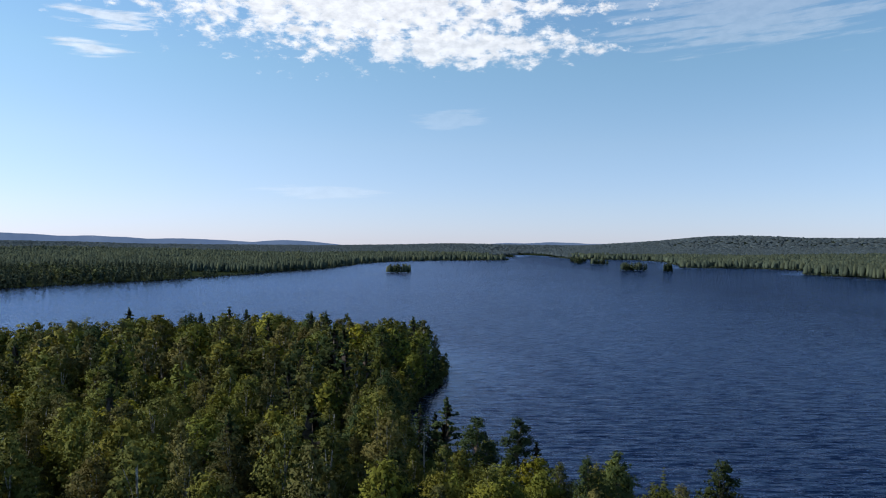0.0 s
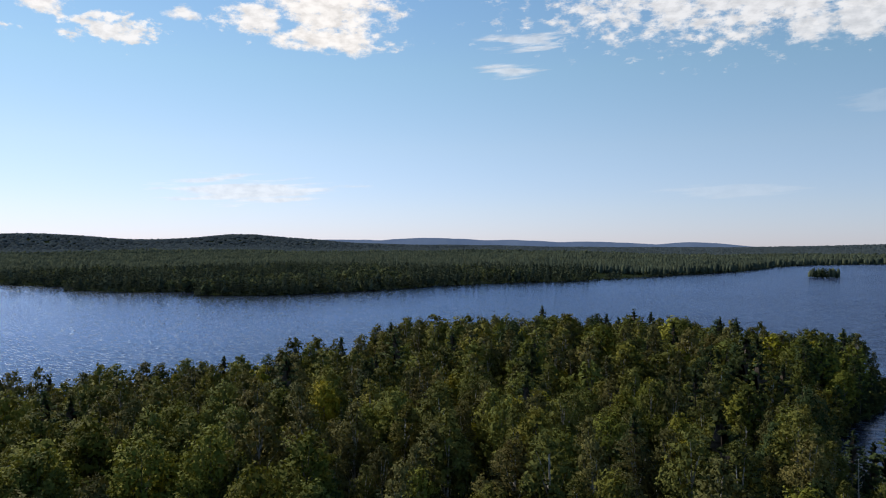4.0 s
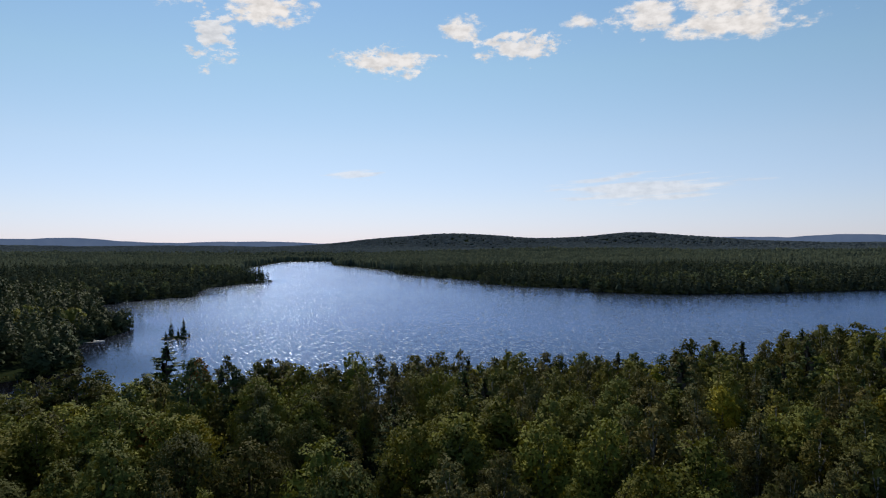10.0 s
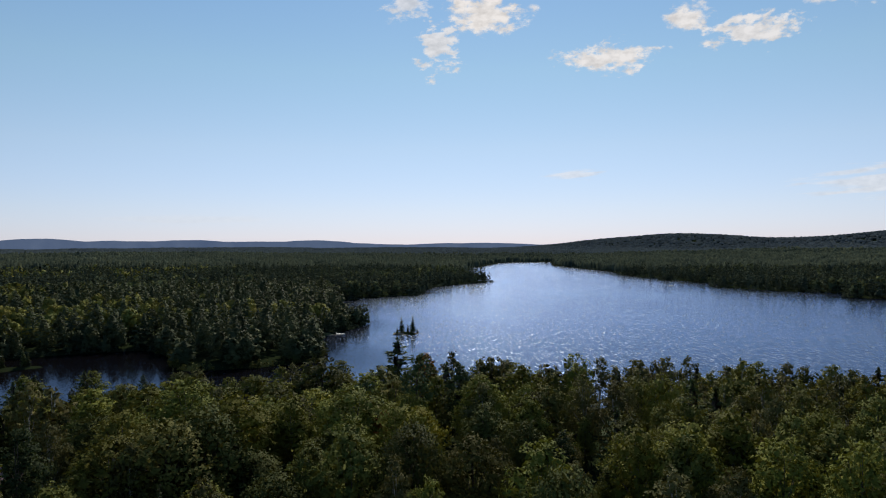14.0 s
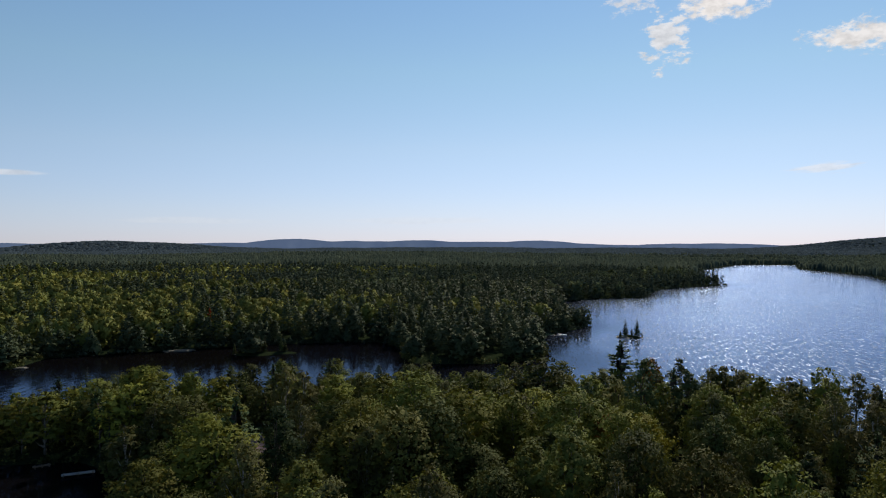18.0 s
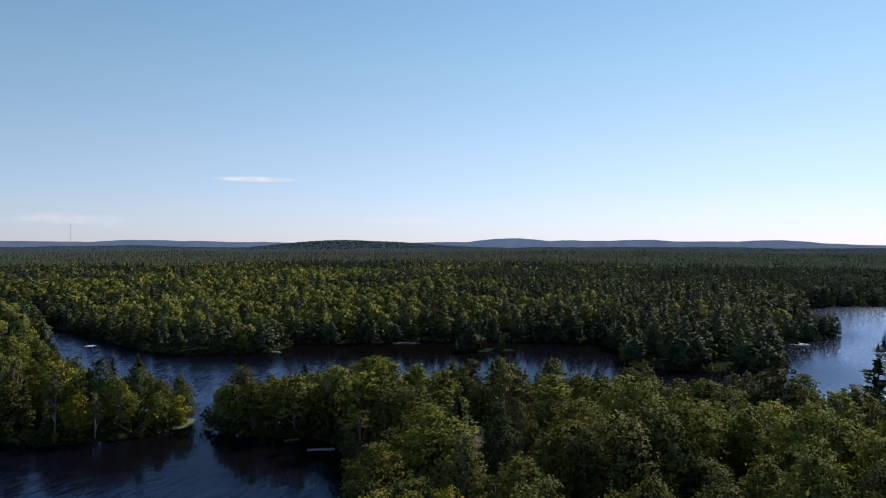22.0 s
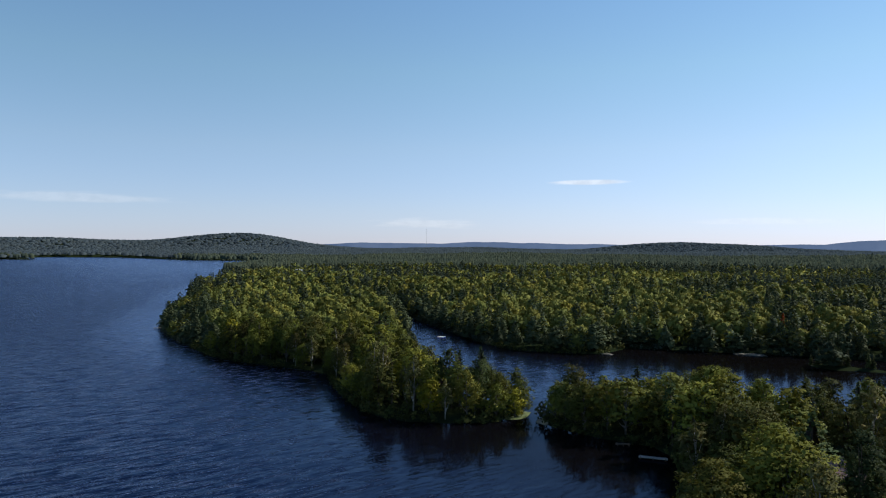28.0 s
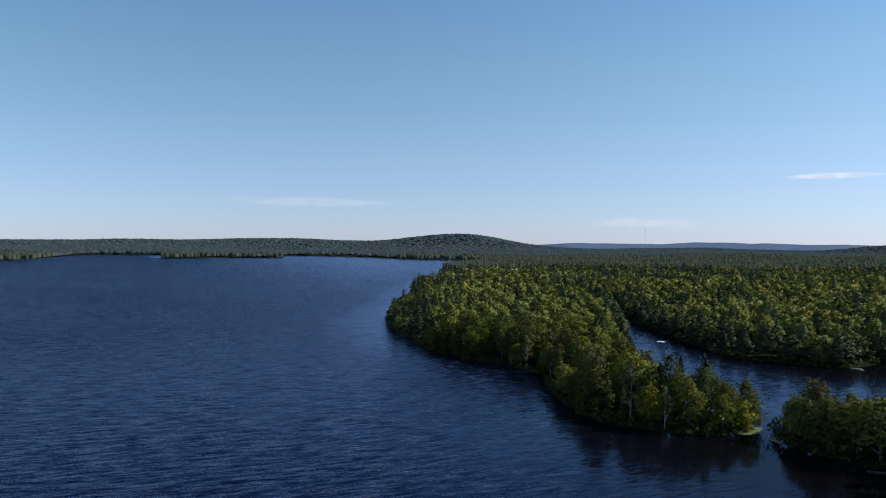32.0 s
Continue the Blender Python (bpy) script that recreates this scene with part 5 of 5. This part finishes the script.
def swim_raft(x, y, turn):
    r_ = thing("swim_raft", x, y, 0.0, turn, "pale square swimming raft moored in the channel", "raft")
    me = None
    for i in range(12):
        if me is None:
            b = piece("board", box(0.27, 3.4, 0.05, 0, 0, 0, 0.008), WHITE, r_)
            me = b.data
        else:
            b = part("board", me, r_)
        b.matrix_basis = pose(-1.65 + i * 0.3, 0, 0.42)
    for sx in (-1.2, 1.2):
        for sy in (-1.2, 1.2):
            piece("float_barrel", rod(0.3, 0.9, 0, 0, -0.45, 12), BLUE, r_, m=pose(sx, sy, 0.12, 90, 0, 0))
    ladder = piece("ladder_rail", rod(0.025, 1.5, 1.75, -0.25, -0.4), STEEL, r_)
    piece("ladder_rail", rod(0.025, 1.5, 1.75, 0.25, -0.4), STEEL, r_)
    for k in range(3):
        piece("rung", box(0.04, 0.5, 0.04, 1.75, 0, -0.2 + 0.35 * k), STEEL, ladder)


def boulder(name, x, y, z, sx, sy, sz, turn, seed, label, material=None, category="rock"):
    bm = bmesh.new()
    bmesh.ops.create_icosphere(bm, subdivisions=3, radius=1.0)
    for v in bm.verts:
        k = 1 + 0.35 * noise.noise(v.co * 1.6 + Vector((seed, 0, 0))) + 0.12 * noise.noise(v.co * 4.5 + Vector((0, seed, 0)))
        v.co = Vector((v.co.x * sx * k, v.co.y * sy * k, v.co.z * sz * k))
    me = bpy.data.meshes.new(name)
    bm.to_mesh(me)
    bm.free()
    me.materials.append(material or ROCK)
    ob = tagged(new(name, me), label, category, "rocks along the shore")
    ob.matrix_basis = pose(x, y, z, 0, 0, turn)
    return ob


def kayak(x, y, turn):
    z, _ = spot(x, y)
    k = thing("kayak", x, y, z, turn, "red plastic kayak pulled up under the trees", "boat")
    h = piece("hull", hull(3.4, 0.75, 0.32, 1.3, 0.45), RED, k)
    piece("cockpit_rim", box(0.95, 0.5, 0.06, -0.1, 0, 0.33, 0.02), GLASS, k)
    piece("foredeck", box(1.0, 0.42, 0.08, 0.85, 0, 0.30, 0.03), RED, h)


def picnic_table(x, y, turn):
    z, _ = spot(x, y)
    t = thing("picnic_table", x, y, z, turn, "white-painted picnic table on a shaded lawn", "table")
    for i in range(5):
        piece("plank", box(1.8, 0.14, 0.04, 0, -0.32 + 0.16 * i, 0.74, 0.006), WHITE, t)
    for s_ in (-1, 1):
        piece("bench", box(1.8, 0.28, 0.05, 0, s_ * 0.75, 0.44, 0.008), WHITE, t)
        piece("leg", box(0.09, 1.5, 0.06, s_ * 0.6, 0, 0.38), WHITE, t)
        for q in (-1, 1):
            piece("leg", box(0.09, 0.06, 0.85, 0, 0, 0), WHITE, t, m=pose(s_ * 0.6, q * 0.55, -0.02, q * 18, 0, 0))


def tarp_shelter(x, y, turn, high):
    z, _ = spot(x, y)
    t = thing("tarpaulin_shelter", x, y, z, turn, "bright blue tarpaulin strung on poles among the trees", "tarpaulin")
    n, v, f = 9, [], []
    for i in range(n):
        for j in range(n):
            a, b = i / (n - 1) - 0.5, j / (n - 1) - 0.5
            v.append((a * 3.6, b * 2.8, high + 0.45 - 1.5 * abs(a) + 0.12 * math.sin(9 * b + 4 * a) - 0.5 * (0.25 - b * b) * (0.5 - abs(a))))
    for i in range(n - 1):
        for j in range(n - 1):
            f.append((i * n + j, (i + 1) * n + j, (i + 1) * n + j + 1, i * n + j + 1))
    part("sheet", mesh_of("sheet", v, [np.array(f)], BLUE, True), t)
    for sx in (-1.75, 1.75):
        for sy in (-1.35, 1.35):
            piece("pole", rod(0.035, high - 0.3, sx, sy, 0), STEEL, t)
    piece("ridge_rope", box(0.02, 3.4, 0.02, 0, 0, high + 0.4), DECK, t)


def radio_mast(x, y, z, high):
    m_ = thing("radio_mast", x, y, z, 20, "thin steel lattice radio mast on a far ridge", "mast")
    legs = [(1.1 * math.cos(a), 1.1 * math.sin(a)) for a in (0.5, 2.6, 4.7)]
    for lx, ly in legs:
        piece("leg", rod(0.16, high, lx, ly, 0, 6), STEEL, m_)
    for i in range(24):
        zz = high * (i + 0.5) / 24
        for (ax, ay), (bx, by) in zip(legs, legs[1:] + legs[:1]):
            piece("brace", box(math.hypot(bx - ax, by - ay), 0.1, 0.1), STEEL, m_, m=pose((ax + bx) / 2, (ay + by) / 2, zz, 0, 20 if i % 2 else -20, math.degrees(math.atan2(by - ay, bx - ax))))
    piece("antenna", rod(0.2, 9, 0, 0, high, 6, 0.05), STEEL, m_)


def dead_birch(x, y, high, seed):
    r = np.random.default_rng(seed)
    z, _ = spot(x, y)
    t = thing("dead_birch", x, y, z - 0.2, r.uniform(0, 360), "bare grey-white dead birch among leafy trees", "tree")
    stem = [(0, 0, -0.3), (0.1, 0.05, high * 0.35), (0.25, -0.1, high * 0.7), (0.3, -0.1, high)]
    v, f = tube(stem, [0.2, 0.16, 0.09, 0.02], 6)
    trunk = part("trunk", mesh_of("trunk", v, [f], BARK_WHITE, True), t)
    for i in range(11):
        k = 0.4 + 0.55 * i / 11
        a, ln = r.uniform(0, 6.3), r.uniform(1.0, 2.6) * (1.25 - k)
        b = np.array([0.25 * k, -0.05 * k, high * k])
        e = b + [math.cos(a) * ln, math.sin(a) * ln, ln * r.uniform(0.5, 1.2)]
        q = (b + e) / 2 + r.normal(0, 0.12, 3)
        v, f = tube([b, q, e], [0.06, 0.04, 0.012], 4)
        part("branch", mesh_of("branch", v, [f], BARK_WHITE, True), trunk)


cottage(-135.5, -64.5, 35, 8.0, 10.5, 2.7, 2.4, "brown cottage with a pinkish-brown shingle roof under tall maples", LOGS, ROOF)
cottage(-149.5, -41.0, 20, 7.5, 9.0, 2.7, 2.2, "small cottage whose brown roof peeps through the crowns", LOGS, ROOF, False)
cottage(-422, -886, 60, 9.0, 11.0, 9.0, 2.5, "tall pale cottage standing in far woods", WHITE, WHITE, False)
cottage(-385, -12, 10, 6.0, 7.5, 2.6, 1.8, "little dark cabin behind a lakeside lawn", LOGS, ROOF, False)
dock(-127.2, -93.5, 124, 6.0, 1.3, "pale weathered plank dock reaching over dark water")
dock(-130.5, -104.2, 140, 3.4, 0.9, "dark narrow plank dock in the shaded cove", wood=LOGS)
dock(-100.5, -74.5, 110, 4.5, 1.3, "old dark plank dock beside overhanging trees", wood=LOGS)
dock(-107.5, -400, 165, 6.0, 1.5, "low plank dock off a wooded headland")
dock(-366, 1, 95, 7.0, 1.4, "lakeside plank dock by a white motorboat")
dock(-202, -302, 147, 9.0, 5.5, "broad plank deck at the edge of the channel", 4)
swim_raft(-213, -284, 25)
motorboat(-369.5, 4.5, -0.22, 60, 5.2, "white motorboat tied up beside a plank dock")
motorboat(-372, -6.0, -0.15, 75, 4.2, "small white motorboat drawn up at the bank")
motorboat(-748, 380, -0.25, 10, 6.5, "white motorboat alone out on the lake")
kayak(-123.2, -37.2, 25)
picnic_table(-126.4, -58.0, 40)
tarp_shelter(-64.6, 169.4, 30, 4.2)
radio_mast(-2200, -3073, 55, 96)
dead_birch(-3, 118, 13.0, 5)
dead_birch(8, 108, 10.0, 6)
dead_birch(-20, 132, 12.0, 7)
boulder("rock_ledge", -288.5, -163.0, 0.05, 7.5, 2.2, 0.6, 122, 3.0, "low pale granite ledge at the foot of a pine bank")
boulder("rock_ledge", -286.5, -123, -0.25, 3.2, 13.5, 0.6, 22, 5.0, "long low rock reef with a row of cedars")
boulder("rock_ledge", -367, 38, -0.1, 5.5, 7.0, 0.55, 10, 6.0, "small rocky islet carrying a few pines")
boulder("rock_ledge", -238, -199, 0.0, 2.4, 1.4, 0.55, 130, 7.0, "grey boulder at a wooded bank")
boulder("sand_bank", -131.5, -130.5, -0.05, 3.2, 2.0, 0.55, 60, 8.0, "low sandy bank beside the narrow gap", SAND, "bank")
boulder("shore_bank", -130.5, -139.5, -0.25, 6.0, 3.2, 0.7, 20, 14.0, "low grassy bank under trees beside the narrow gap", GRASS, "bank")
boulder("lawn_bank", -374, -6, 0.1, 7.5, 5.0, 0.9, 40, 11.0, "small mown lawn sloping to the lake", GRASS, "lawn")
boulder("shore_ledge", -402, 8, -0.1, 14.0, 2.2, 0.6, 155, 12.0, "flat brown rock shelf along the headland")
